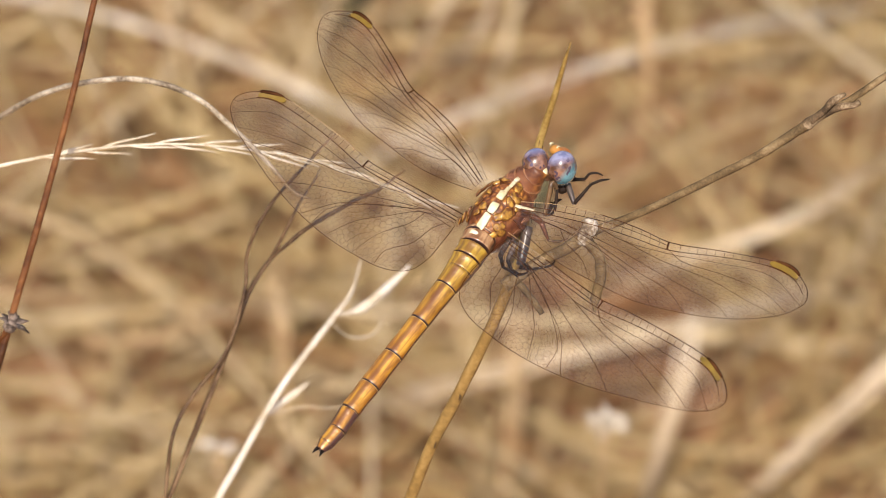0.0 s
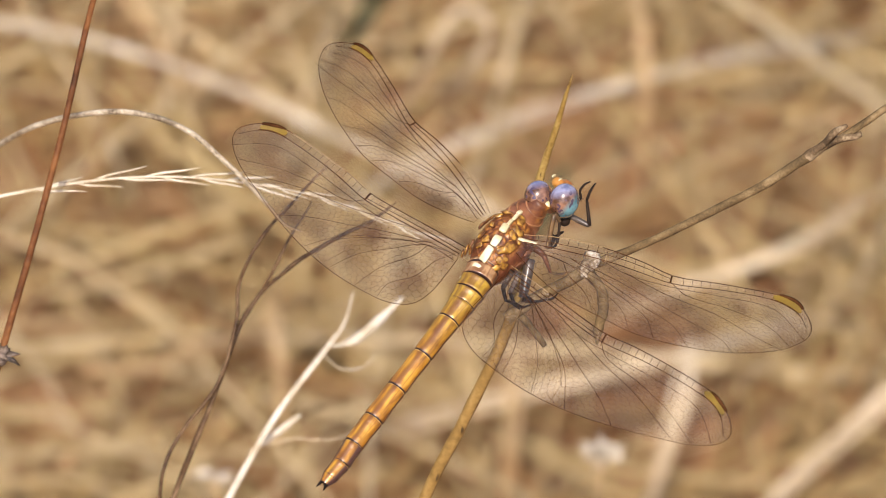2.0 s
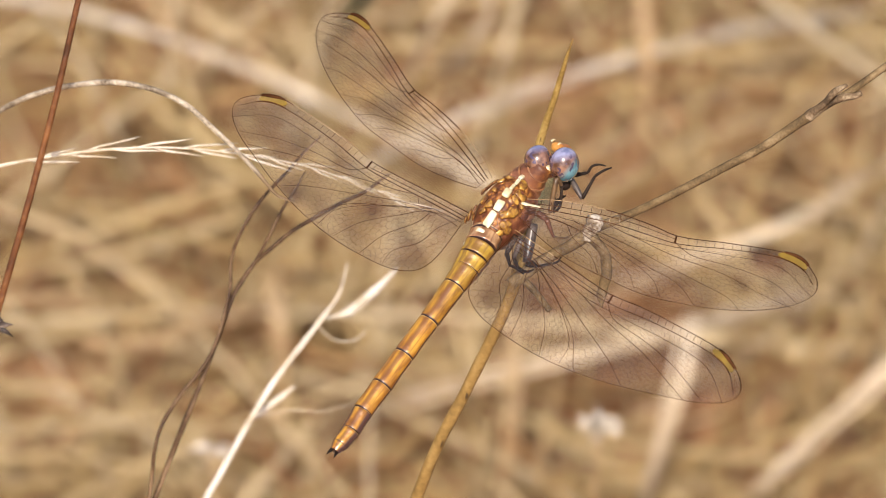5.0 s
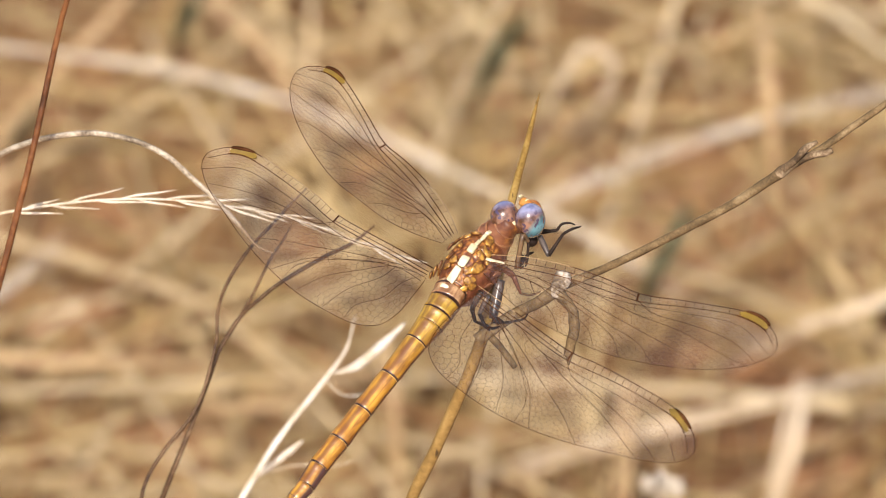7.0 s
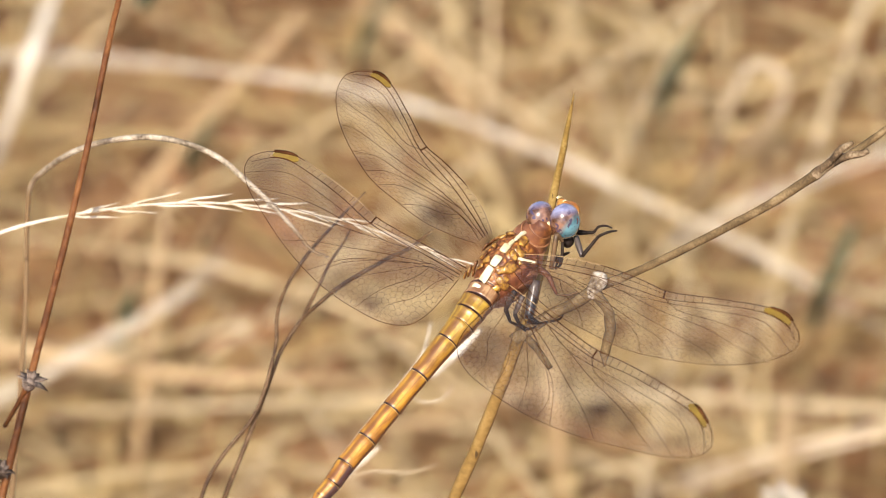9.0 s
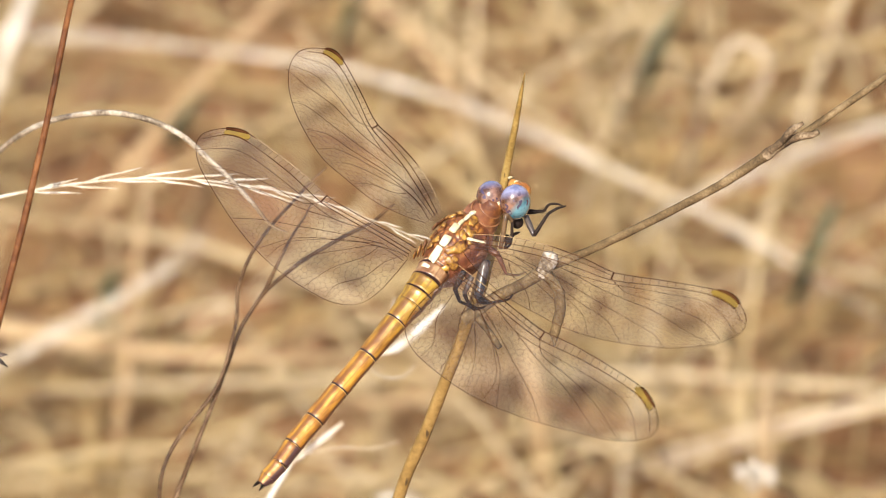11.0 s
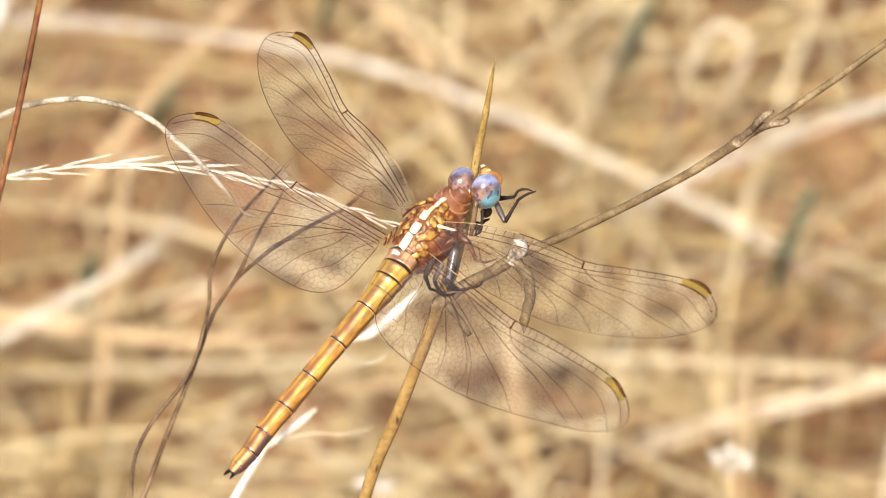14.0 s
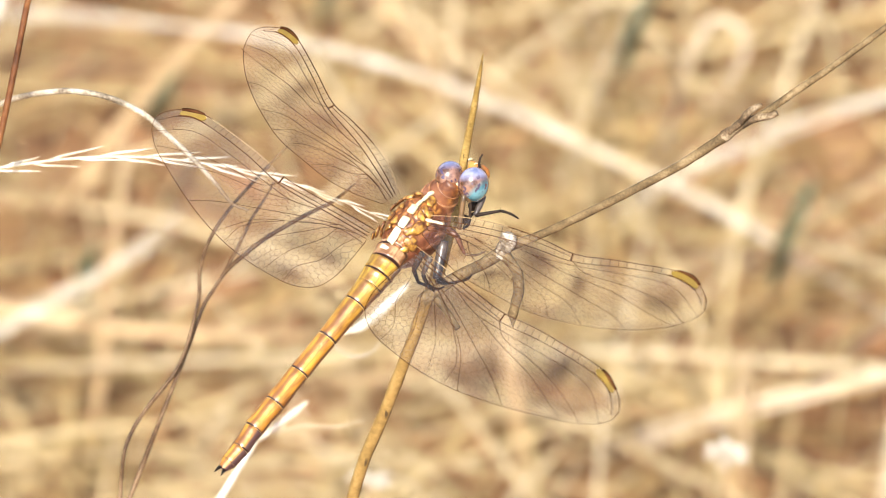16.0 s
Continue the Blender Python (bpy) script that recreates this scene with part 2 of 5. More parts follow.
def thorax_material():
    """Red-brown shell with tan bands across the shoulders and neck, a downy grain and darker seams."""
    m, nodes, links, bsdf = material("thorax_shell", 0.5)
    base = ramp(nodes, links, noise_at(nodes, links, 700, 5), [(0.35, (0.055, 0.013, 0.005)), (0.52, (0.125, 0.036, 0.014)), (0.68, (0.26, 0.10, 0.042))])
    tc, sep, warp = nodes.new("ShaderNodeTexCoord"), nodes.new("ShaderNodeSeparateXYZ"), nodes.new("ShaderNodeMath")
    links.new(tc.outputs["Object"], sep.inputs[0])
    warp.operation = "MULTIPLY_ADD"
    links.new(noise_at(nodes, links, 500, 2), warp.inputs[0])
    warp.inputs[1].default_value = 0.0016
    links.new(sep.outputs[1], warp.inputs[2])
    scale = nodes.new("ShaderNodeMath")
    scale.operation = "MULTIPLY"
    links.new(warp.outputs[0], scale.inputs[0])
    scale.inputs[1].default_value = 100
    on, off = (0.9, 0.9, 0.9), (0, 0, 0)
    band = ramp(nodes, links, scale.outputs[0], [(0.40, off), (0.43, on), (0.52, on), (0.55, off), (0.62, off), (0.65, on), (0.70, on), (0.73, off)])
    seam = ramp(nodes, links, scale.outputs[0], [(0.55, off), (0.57, (1, 1, 1)), (0.60, (1, 1, 1)), (0.62, off), (0.74, off), (0.78, (1, 1, 1))])
    col = mixed(nodes, links, band, base, (0.25, 0.10, 0.05))
    col = mixed(nodes, links, seam, col, (0.085, 0.032, 0.017))
    back, gap = nodes.new("ShaderNodeAttribute"), nodes.new("ShaderNodeAttribute")
    back.attribute_name, gap.attribute_name = "along", "around"
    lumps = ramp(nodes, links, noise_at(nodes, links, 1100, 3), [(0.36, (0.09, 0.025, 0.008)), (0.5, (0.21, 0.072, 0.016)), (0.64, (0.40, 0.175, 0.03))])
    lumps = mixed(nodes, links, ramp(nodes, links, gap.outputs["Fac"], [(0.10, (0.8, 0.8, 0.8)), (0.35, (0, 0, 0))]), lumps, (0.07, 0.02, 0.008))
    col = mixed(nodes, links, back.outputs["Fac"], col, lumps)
    links.new(col, bsdf.inputs["Base Color"])
    bsdf.inputs["Specular IOR Level"].default_value = 0.4
    bsdf.inputs["Coat Weight"].default_value = 0.18
    bsdf.inputs["Coat Roughness"].default_value = 0.25
    bumped(nodes, links, bsdf, noise_at(nodes, links, 5000, 4), 0.5, 0.0001)
    return m


M_THORAX = thorax_material()
M_PINK = chitin("pinkish_band", (0.13, 0.045, 0.02), (0.30, 0.14, 0.075), 0.5, 0.1)
M_RIDGE = chitin("pale_orange_ridge", (0.12, 0.042, 0.017), (0.32, 0.15, 0.065), 0.45, 0.2, 2600)
M_FACE = chitin("orange_face", (0.30, 0.10, 0.012), (0.50, 0.24, 0.05), 0.35, 0.4, 2200)
M_DARKLEG = chitin("dark_leg", (0.007, 0.004, 0.003), (0.030, 0.018, 0.012), 0.6, 0.0, spec=0.12)
M_BLUELEG = chitin("bluish_leg", (0.014, 0.012, 0.014), (0.10, 0.075, 0.06), 0.35, 0.2, spec=0.4)
M_TANLEG = chitin("tan_leg", (0.04, 0.02, 0.008), (0.19, 0.11, 0.045), 0.45, 0.15)
M_REDLEG = chitin("reddish_leg", (0.06, 0.018, 0.007), (0.17, 0.065, 0.028), 0.5, 0.1)
M_RIM = chitin("dark_rim", (0.06, 0.02, 0.005), (0.19, 0.072, 0.017), 0.5, 0.05, spec=0.2)
M_VEIN = chitin("wing_vein", (0.032, 0.012, 0.005), (0.08, 0.032, 0.013), 0.8, 0.0, spec=0.0)
M_PALEVEIN_GLINT = chitin("pale_vein_and_glint", (0.20, 0.11, 0.04), (0.40, 0.28, 0.14), 0.35, 0.3)
M_STIGMA = chitin("wing_spot", (0.115, 0.068, 0.004), (0.18, 0.11, 0.009), 0.6, 0.0)


# ---- building tools ----
def curve_through(points, steps):
    """A smooth line through the points (centripetal Catmull-Rom, so that uneven spacing makes no loops)."""
    p = [Vector(q) for q in points]
    p = [2 * p[0] - p[1], *p, 2 * p[-1] - p[-2]]
    out = []
    for i in range(1, len(p) - 2):
        a, b, c, d = p[i - 1:i + 3]
        t1 = max((b - a).length, 1e-6) ** 0.5
        t2 = t1 + max((c - b).length, 1e-6) ** 0.5
        t3 = t2 + max((d - c).length, 1e-6) ** 0.5
        for k in range(steps):
            t = t1 + (t2 - t1) * k / steps
            a1, a2, a3 = a.lerp(b, t / t1), b.lerp(c, (t - t1) / (t2 - t1)), c.lerp(d, (t - t2) / (t3 - t2))
            b1, b2 = a1.lerp(a2, t / t2), a2.lerp(a3, (t - t1) / (t3 - t1))
            out.append(b1.lerp(b2, (t - t1) / (t2 - t1)))
    out.append(p[-2].copy())
    return out


def spread(values, n):
    return np.interp(np.linspace(0, 1, n), np.linspace(0, 1, len(values)), values).tolist()


class Geo:
    """Vertices and faces, gathered piece by piece, in millimetres."""

    def __init__(self):
        self.v, self.f, self.along, self.around = [], [], [], []

    def tube(self, points, radii, sides=8, steps=4, flat=1.0, up=(0, 0, 1), rough=0.0):
        line = curve_through(points, steps) if steps else [Vector(q) for q in points]
        rr = spread(radii, len(line))
        up, base = Vector(up), len(self.v)
        for i, p in enumerate(line):
            d = (line[min(i + 1, len(line) - 1)] - line[max(i - 1, 0)]).normalized()
            side = d.cross(up)
            side = side.normalized() if side.length > 1e-4 else Vector((1, 0, 0))
            top = side.cross(d)
            for k in range(sides):
                a = 2 * math.pi * k / sides
                r = rr[i] * (1 + rough * noise.noise(p * 0.9 + Vector((k * 1.7, 0, 0))))
                self.v.append(p + r * (math.sin(a) * side + math.cos(a) * top * flat))
                self.along.append(i / (len(line) - 1))
                self.around.append(min(a, 2 * math.pi - a) / (2 * math.pi))
        n = len(line)
        for i in range(n - 1):
            for k in range(sides):
                a, b = base + i * sides + k, base + i * sides + (k + 1) % sides
                self.f.append((a, b, b + sides, a + sides))
        self.f.append(tuple(base + k for k in reversed(range(sides))))
        self.f.append(tuple(base + (n - 1) * sides + k for k in range(sides)))
        return self

    def ball(self, centre, radii, axes=None, rings=8, sides=12, square=1.0):
        m = Matrix.Translation(centre) @ (axes or Matrix()) @ Matrix.Diagonal((*radii, 1))
        base = len(self.v)
        self.v.append(m @ Vector((0, 0, 1)))
        for i in range(1, rings):
            b = math.pi * i / rings
            for k in range(sides):
                a = 2 * math.pi * k / sides
                x, y = math.cos(a), math.sin(a)
                x, y = math.copysign(abs(x) ** square, x), math.copysign(abs(y) ** square, y)
                self.v.append(m @ Vector((math.sin(b) ** square * x, math.sin(b) ** square * y, math.cos(b))))
        self.v.append(m @ Vector((0, 0, -1)))
        end = len(self.v) - 1
        for k in range(sides):
            j = (k + 1) % sides
            self.f.append((base, base + 1 + k, base + 1 + j))
            self.f.append((end, end - sides + j, end - sides + k))
            for i in range(rings - 2):
                a, b = base + 1 + i * sides + k, base + 1 + i * sides + j
                self.f.append((a, a + sides, b + sides, b))
        return self

    def blade(self, points, widths, normal=(0, 0, 1), fold=0.25, steps=4, thick=0.12):
        """A folded grass blade with a keel, along the points."""
        line = curve_through(points, steps) if steps else [Vector(q) for q in points]
        ww = spread(widths, len(line))
        normal, base = Vector(normal), len(self.v)
        for i, p in enumerate(line):
            d = (line[min(i + 1, len(line) - 1)] - line[max(i - 1, 0)]).normalized()
            side = d.cross(normal)
            side = side.normalized() if side.length > 1e-4 else Vector((1, 0, 0))
            top = side.cross(d)
            w = ww[i] / 2
            self.v += [p - side * w + top * w * fold, p - top * thick * w, p + side * w + top * w * fold, p + top * thick * w]
        for i in range(len(line) - 1):
            for k in range(4):
                a, b = base + 4 * i + k, base + 4 * i + (k + 1) % 4
                self.f.append((a, b, b + 4, a + 4))
        self.f.append((base + 3, base + 2, base + 1, base))
        e = base + 4 * (len(line) - 1)
        self.f.append((e, e + 1, e + 2, e + 3))
        return self

    def mesh(self, name, mat, origin=(0, 0, 0), smooth=True):
        o = Vector(origin)
        me = bpy.data.meshes.new(name)
        me.from_pydata([tuple((Vector(p) - o) * 0.001) for p in self.v], [], self.f)
        if len(self.along) == len(self.v):
            for key, values in (("along", self.along), ("around", self.around)):
                at = me.attributes.new(key, "FLOAT", "POINT")
                at.data.foreach_set("value", np.array(values, dtype=np.float32))
        me.materials.append(mat)
        if smooth:
            me.polygons.foreach_set("use_smooth", [True] * len(me.polygons))
        me.update()
        return me


def part(name, geo, mat, parent, label="", origin=(0, 0, 0), smooth=True):
    """Links a piece as one mesh under its thing, in the thing's space."""
    ob = new(name, geo.mesh(name, mat, origin, smooth))
    ob.parent = parent
    ob.location = Vector(origin) * 0.001
    if label:
        ob["label"] = label
    return ob


def thing(name, at, label, category, group="", kind=""):
    ob = new(name)
    ob.empty_display_size = 0.01
    ob.matrix_world = at
    return tagged(ob, label, category, group, kind)


def grounded(points, lean=(0, 0)):
    """A stem's line, in subject space, carried on down to the soil; as world millimetres, root first."""
    w = [world(*p) * 1000 for p in points]
    a, b = w[-2], w[-1]
    d = (b - a).normalized()
    drop = b.z
    foot = Vector((b.x + d.x * drop * 0.25 + lean[0], b.y + d.y * drop * 0.25 + lean[1], -4))
    mid = (b + foot) / 2 + Vector((d.x, d.y, 0)) * drop * 0.08
    return [foot, mid, *reversed(w)]


def stem(name, points, radii, mat, label, category="grass", lean=(0, 0), group="", sides=8, rough=0.1, steps=6, flat=1.0):
    """A single stalk as one mesh, given from its tip down; it is rooted in the soil."""
    line = grounded(points, lean)
    g = Geo().tube(line, [radii[-1], radii[-1], *reversed(radii)], sides, steps, flat, (0.3, -0.6, 0.6), rough)
    root = line[0]
    ob = new(name, g.mesh(name, mat, root))
    ob.location = root * 0.001
    return tagged(ob, label, category, group)


# ---- ground ----
def ground():
    """One sheet out to the horizon, uneven near the plants."""
    def lines(centre):
        near = [centre + 0.025 * i for i in range(-40, 41)]
        far = [1.4, 2, 3, 5, 9, 18, 40, 100, 300, 1000, 2500]
        return [centre - d for d in reversed(far)] + near + [centre + d for d in far]
    xs, ys = lines(0.0), lines(0.4)
    verts = []
    for y in ys:
        for x in xs:
            k = max(0, 1 - max(abs(x), abs(y - 0.4)) / 1.2)
            verts.append((x, y, 0.008 * k * (noise.noise((x * 9, y * 9, 0)) + 0.5 * noise.noise((x * 25, y * 25, 3)))))
    n = len(xs)
    faces = [(j * n + i, j * n + i + 1, (j + 1) * n + i + 1, (j + 1) * n + i) for j in range(len(ys) - 1) for i in range(n - 1)]
    me = bpy.data.meshes.new("ground")
    me.from_pydata(verts, [], faces)
    me.materials.append(M_SOIL)
    me.polygons.foreach_set("use_smooth", [True] * len(faces))
    tagged(new("ground", me), "dry reddish-brown soil under a litter of straw", "ground", kind="structure")


ground()


# stretches of soil with little straw on them, as places in the world in millimetres
OPEN_SOIL = [world(*p) * 1000 for p in ((76.85, 16.61, -519.18), (100.19, 21.28, -524.75), (118.08, 6.24, -506.82), (123.31, -7.28, -490.71), (99.1, -37.53, -454.66), (-11.48, 29.56, -534.61), (-32.37, -7.28, -490.71), (-25.49, -13.91, -482.81), (67.21, -42.75, -448.44), (80.75, 0.11, -499.52), (-64.54, 35.07, -541.18), (-82.89, 16.14, -518.63), (-51.04, -3.26, -495.5), (-41.22, -24.13, -470.62), (-75.05, 2.37, -502.22))]


def straw(name, count, area, length, width, rise, seed, label, mat=M_STRAW, bend=0.3, bare=-1.0, comb=3.0):
    """Loose and standing dry blades round a place on the ground, in millimetres: area is x, y, the spread and a radius kept free.
    Where a slow noise is below bare the soil stays open; comb: how far a blade may turn from its neighbours' lie, in radians."""
    rnd = random.Random(seed)
    g = Geo()
    while count:
        x, y = rnd.gauss(area[0], area[2]), rnd.gauss(area[1], area[2] * 1.1)
        if math.hypot(x - area[0], y - area[1]) < area[3]:
            continue
        if any(math.hypot(x - p.x, (y - p.y) * 0.75) < 16 for p in OPEN_SOIL) and rnd.random() < 0.88:
            continue
        if noise.noise((x * 0.034, y * 0.024, 7.0)) + rnd.uniform(-0.12, 0.12) < bare:
            continue
        count -= 1
        l, w = rnd.uniform(*length), rnd.uniform(*width)
        lie = math.pi * 1.5 * noise.noise((x * 0.006, y * 0.006, seed * 2.0)) + 1.0
        a, e = lie + rnd.uniform(-comb, comb), radians(rnd.uniform(*rise))
        d = Vector((math.cos(a) * math.cos(e), math.sin(a) * math.cos(e), math.sin(e)))
        q = Vector((-math.sin(a), math.cos(a), 0)) * rnd.uniform(-bend, bend) * l
        z = rnd.uniform(0, 12) if rise[1] < 40 else -3
        p0 = Vector((x, y, z))
        sag = Vector((0, 0, -rnd.uniform(0.05, 0.35) * l * math.sin(e)))
        p2 = p0 + d * l + sag
        p1 = p0 + d * l * 0.5 + q
        p2.z, p1.z = max(p2.z, 2), max(p1.z, 2)
        g.blade([p0, p1, p2], [w * 0.8, w, w * 0.75, w * 0.25], (rnd.uniform(-0.6, 0.6), rnd.uniform(-0.9, 0.1), 1), rnd.uniform(0.05, 0.5), 3)
    ob = new(name, g.mesh(name, mat))
    return tagged(ob, label, "dry grass", kind="stuff")


straw("straw_litter", 4200, (20, 430, 230, 0), (40, 150), (0.6, 2.0), (0, 8), 1, "matted straw-coloured dry grass lying on the soil", bare=0.03, comb=3.0, bend=0.15)
straw("leaning_grass", 1500, (20, 460, 230, 0), (60, 140), (0.5, 1.8), (8, 34), 2, "tangle of leaning dry straw-coloured grass blades", bare=0.02, comb=3.0, bend=0.12)
straw("standing_grass", 520, (20, 470, 230, 0), (35, 85), (0.6, 2.0), (40, 86), 3, "short upright dry straw-coloured grass stalks", M_LONG, 0.06, bare=-0.1)
straw("long_grass", 170, (20, 430, 230, 0), (150, 300), (0.8, 2.4), (5, 16), 9, "long bleached dry grass stalks strewn over the straw", M_LONG, 0.16)
straw("outer_grass", 9000, (0, 430, 1100, 420), (70, 190), (1, 3.2), (2, 55), 4, "dry straw-coloured grass spread over the field")

straw("field_grass", 7000, (0, 400, 3000, 1100), (120, 320), (4, 9), (4, 60), 6, "dry straw-coloured grass spread over the wide field")

# ---- far stalks, low over the ground ----
def far_stalk(points, widths, mat, label, strands=3, loose=0.3):
    """A dry stalk of a few strands that lie side by side, rooted in or resting on the straw."""
    w = [world(*p) * 1000 for p in points]
    base = thing("grass_stalk", Matrix.Translation(w[0] * 0.001), label, "grass", "bleached stalks in the background")
    rnd = random.Random(len(points) * 7 + int(abs(points[0][0])))
    mean = max(widths)
    for k in range(strands):
        off = (k - (strands - 1) / 2) * mean / strands * 0.5
        line = []
        for i, p in enumerate(w):
            d = (w[min(i + 1, len(w) - 1)] - w[max(i - 1, 0)]).normalized()
            side = d.cross(Vector((0, -0.77, 0.64))).normalized()
            line.append(p - w[0] + side * (off + rnd.uniform(-1, 1) * loose * mean * 0.5) + Vector((0, 0, rnd.uniform(-1, 1))))
        cut = rnd.choice([0, 0, 1]) if strands > 1 and len(line) > 4 else 0
        line = line[:len(line) - cut]
        g = Geo().blade(line, [v * (1.0 if strands == 1 else 0.62 / strands ** 0.8) for v in widths], (rnd.uniform(-0.4, 0.4), -0.6, 0.7), rnd.uniform(0.2, 0.6), 6, 0.3)
        part("strand", g, mat, base)
    return base


far_stalk([(-122.4, 44.67, -549.51), (-94.47, 44.32, -489.98), (-69.81, 42.83, -469.53), (-49.7, 40.84, -462.49), (-28.82, 37.77, -458.83), (-9.12, 32.69, -452.78), (12.55, 24.44, -447.62), (34, 14.1, -441.51), (50.19, 7.11, -442.52), (68.79, -4.22, -447.69), (94.5, -19.76, -472.73)],
          [1.3, 2.0, 2.3, 2.3, 1.9, 1.7, 1.3], M_WHITE, "long arching bleached grass stalk over straw")
far_stalk([(31.05, 1.24, -496.19), (43.23, 10.48, -458.98), (66.99, 20.99, -454.39), (85.42, 26.8, -456.66), (107.43, 32.03, -469.11), (134.92, 36.91, -496.7), (165.65, 42.23, -546.6)],
          [1.6, 2.3, 2.6, 2.6, 2.0], M_WHITE, "broad bleached grass stalk leaning over straw")
far_stalk([(-113.77, -33.13, -456.8), (-95.8, -24.8, -423.16), (-81.72, -17.62, -403.72), (-71.05, -11.84, -399.71), (-58.6, -5.09, -399.98), (-45.95, 4.82, -408.67)],
          [2.4, 3.4, 3.8, 3.6, 2.8, 0.8], M_WHITE, "feathery bleached seed head lying over the grass", 6, 0.45)
far_stalk([(-124.01, -11.02, -483.14), (-95.07, -12.58, -440.83), (-77.13, -14.28, -429.48), (-57.64, -17.06, -423.05), (-38.63, -18.15, -424.87), (-15.54, -19.53, -444.99), (-2.65, -20.41, -471.95)],
          [3.0, 4.2, 4.6, 4.2, 3.4, 1.8], M_TAN, "wide pale tan dry grass blade lying across the straw")
far_stalk([(27.64, -42.54, -445.58), (37.43, -37.75, -413.95), (53.54, -32.58, -398.33), (81.26, -25.81, -397.07), (108.06, -21.17, -427.49), (134.38, -18.68, -474.02)],
          [1.6, 3.4, 4.2, 4.0, 2.4], M_PALE, "broad bleached grass blade bent over the soil")
far_stalk([(42.8, 12.64, -511.33), (46.3, 25.95, -468.09), (47.99, 34.15, -446.74), (53.05, 41.71, -446.41), (58.57, 38.54, -448.87), (56.41, 30.17, -460.67), (50.05, 23.45, -493.11)],
          [2.2, 3.4, 4.0, 4.0, 3.6, 3.0, 1.4], M_PALE, "curled bleached grass blade in a loop")
far_stalk([(-80.3, 75.46, -495.98), (-83.59, 54.77, -468.21), (-86.66, 41.58, -458.71), (-91.13, 29.42, -466), (-101.77, 12.64, -511.33)],
          [1.6, 2.6, 2.8, 2.6, 2.0], M_WHITE, "bright bleached grass blade standing in the straw", 1)
far_stalk([(87.32, 52.24, -452.75), (88.24, 32.25, -444.48), (90.78, 15.35, -455.45), (95.9, -4.37, -491.07)], [1.4, 3.2, 3.4, 2.8], M_TAN, "upright tan grass stalk in the straw")
far_stalk([(87.32, -20.3, -378.74), (84.24, -30.63, -375.77), (82.05, -44.97, -383.56), (81.91, -65.33, -418.41)], [2.0, 4.6, 5.0, 4.0], M_PALE, "upright pale grass stalk in the straw")
far_stalk([(55.61, -20.57, -393.97), (54.8, -30.95, -387.83), (54.68, -47.53, -396.07), (54.46, -65.33, -418.41)], [2.4, 4.6, 4.8, 4.0], M_TAN, "tan upright dry grass blade in the straw")
far_stalk([(139.04, -17.2, -376.21), (123.85, -29.64, -376.95), (112.67, -41.53, -387.66), (101.57, -55.15, -399.44), (95.63, -65.33, -418.41)], [2.2, 4.6, 5.2, 4.6, 3.0], M_PALE, "slanting pale grass blade in the straw")
far_stalk([(76.59, -23, -468.87), (88.01, -13.92, -426.79), (100.86, -8.33, -417.89), (113.71, -3.27, -417.7), (130.04, 5.24, -434.07), (153.66, 15.75, -487.04)], [2.0, 3.4, 4.2, 3.4, 2.0], M_PALE, "broad pale bleached grass blade over straw")
far_stalk([(-24.71, 55.27, -471.91), (-10.36, 44.21, -471.18), (-2.65, 35.45, -473.18), (5.13, 20.2, -486.12), (10.85, 4.63, -501.8)], [1.6, 3.2, 3.4, 2.6], M_TAN, "slanting tan grass stalk in the straw")
far_stalk([(-33.46, 52.94, -469.14), (-49.75, 35.17, -463.52), (-66.26, 15.47, -464.93), (-81.19, -3.25, -492.4)], [1.6, 3.4, 3.4, 2.6], M_TAN, "slanting tan grass stalk in the straw")
far_stalk([(12.12, -12.44, -406.78), (13.68, -26.01, -406.16), (15.93, -42.1, -418.1), (17.7, -55.33, -430.33)], [1.8, 3.4, 3.8, 3.0], M_TAN, "upright tan grass stalk in the straw")
far_stalk([(-59, 19.28, -429.02), (-60.2, 2.22, -421.14), (-63.18, -21.17, -427.49), (-66.26, -43.06, -444.96)], [1.6, 2.8, 3.0, 2.4], M_TAN, "thin tan upright grass stalk in the straw")
far_stalk([(-23.25, -26.89, -398.89), (-8.77, -26.01, -406.16), (8.04, -21.06, -421.4), (24.49, -12.89, -449.8), (35.33, -6.6, -488.42)], [1.4, 2.6, 3.0, 2.6, 1.6], M_TAN, "tan grass blade curving over straw")


def leaf_bit(points, widths):
    """A small dark green leaf among the straw."""
    w = [world(*p) * 1000 for p in points]
    ob = new("green_leaf", Geo().blade(w, widths, (0, -0.7, 0.7), 0.3, 4, 0.2).mesh("green_leaf", M_LEAF, w[0]))
    ob.location = w[0] * 0.001
    tagged(ob, "small dark green leaf among dry straw", "leaf", "green leaves in the straw")


leaf_bit([(65.65, -13.22, -480.52), (65.06, -2.03, -434.74), (68.63, 6.48, -426.21), (70.98, 11.79, -426.32)], [1.08, 2.88, 2.16, 0.72])
leaf_bit([(-71.24, -17.59, -475.31), (-67.35, -6.37, -445.13), (-65.37, -1.5, -438.48)], [1.44, 3.6, 0.9])
leaf_bit([(-58.96, 20.76, -521.02), (-54.3, 29.39, -487.74), (-50.42, 33.43, -480.11)], [1.44, 4.68, 0.9])
leaf_bit([(35.33, 27.82, -529.43), (38.42, 41.2, -480.03), (43.44, 49.48, -465.01)], [1.26, 3.24, 0.9])
leaf_bit([(111.75, -13.22, -480.52), (113.64, -3.95, -432.45), (115.43, -1.16, -420.22)], [1.08, 2.7, 0.72])
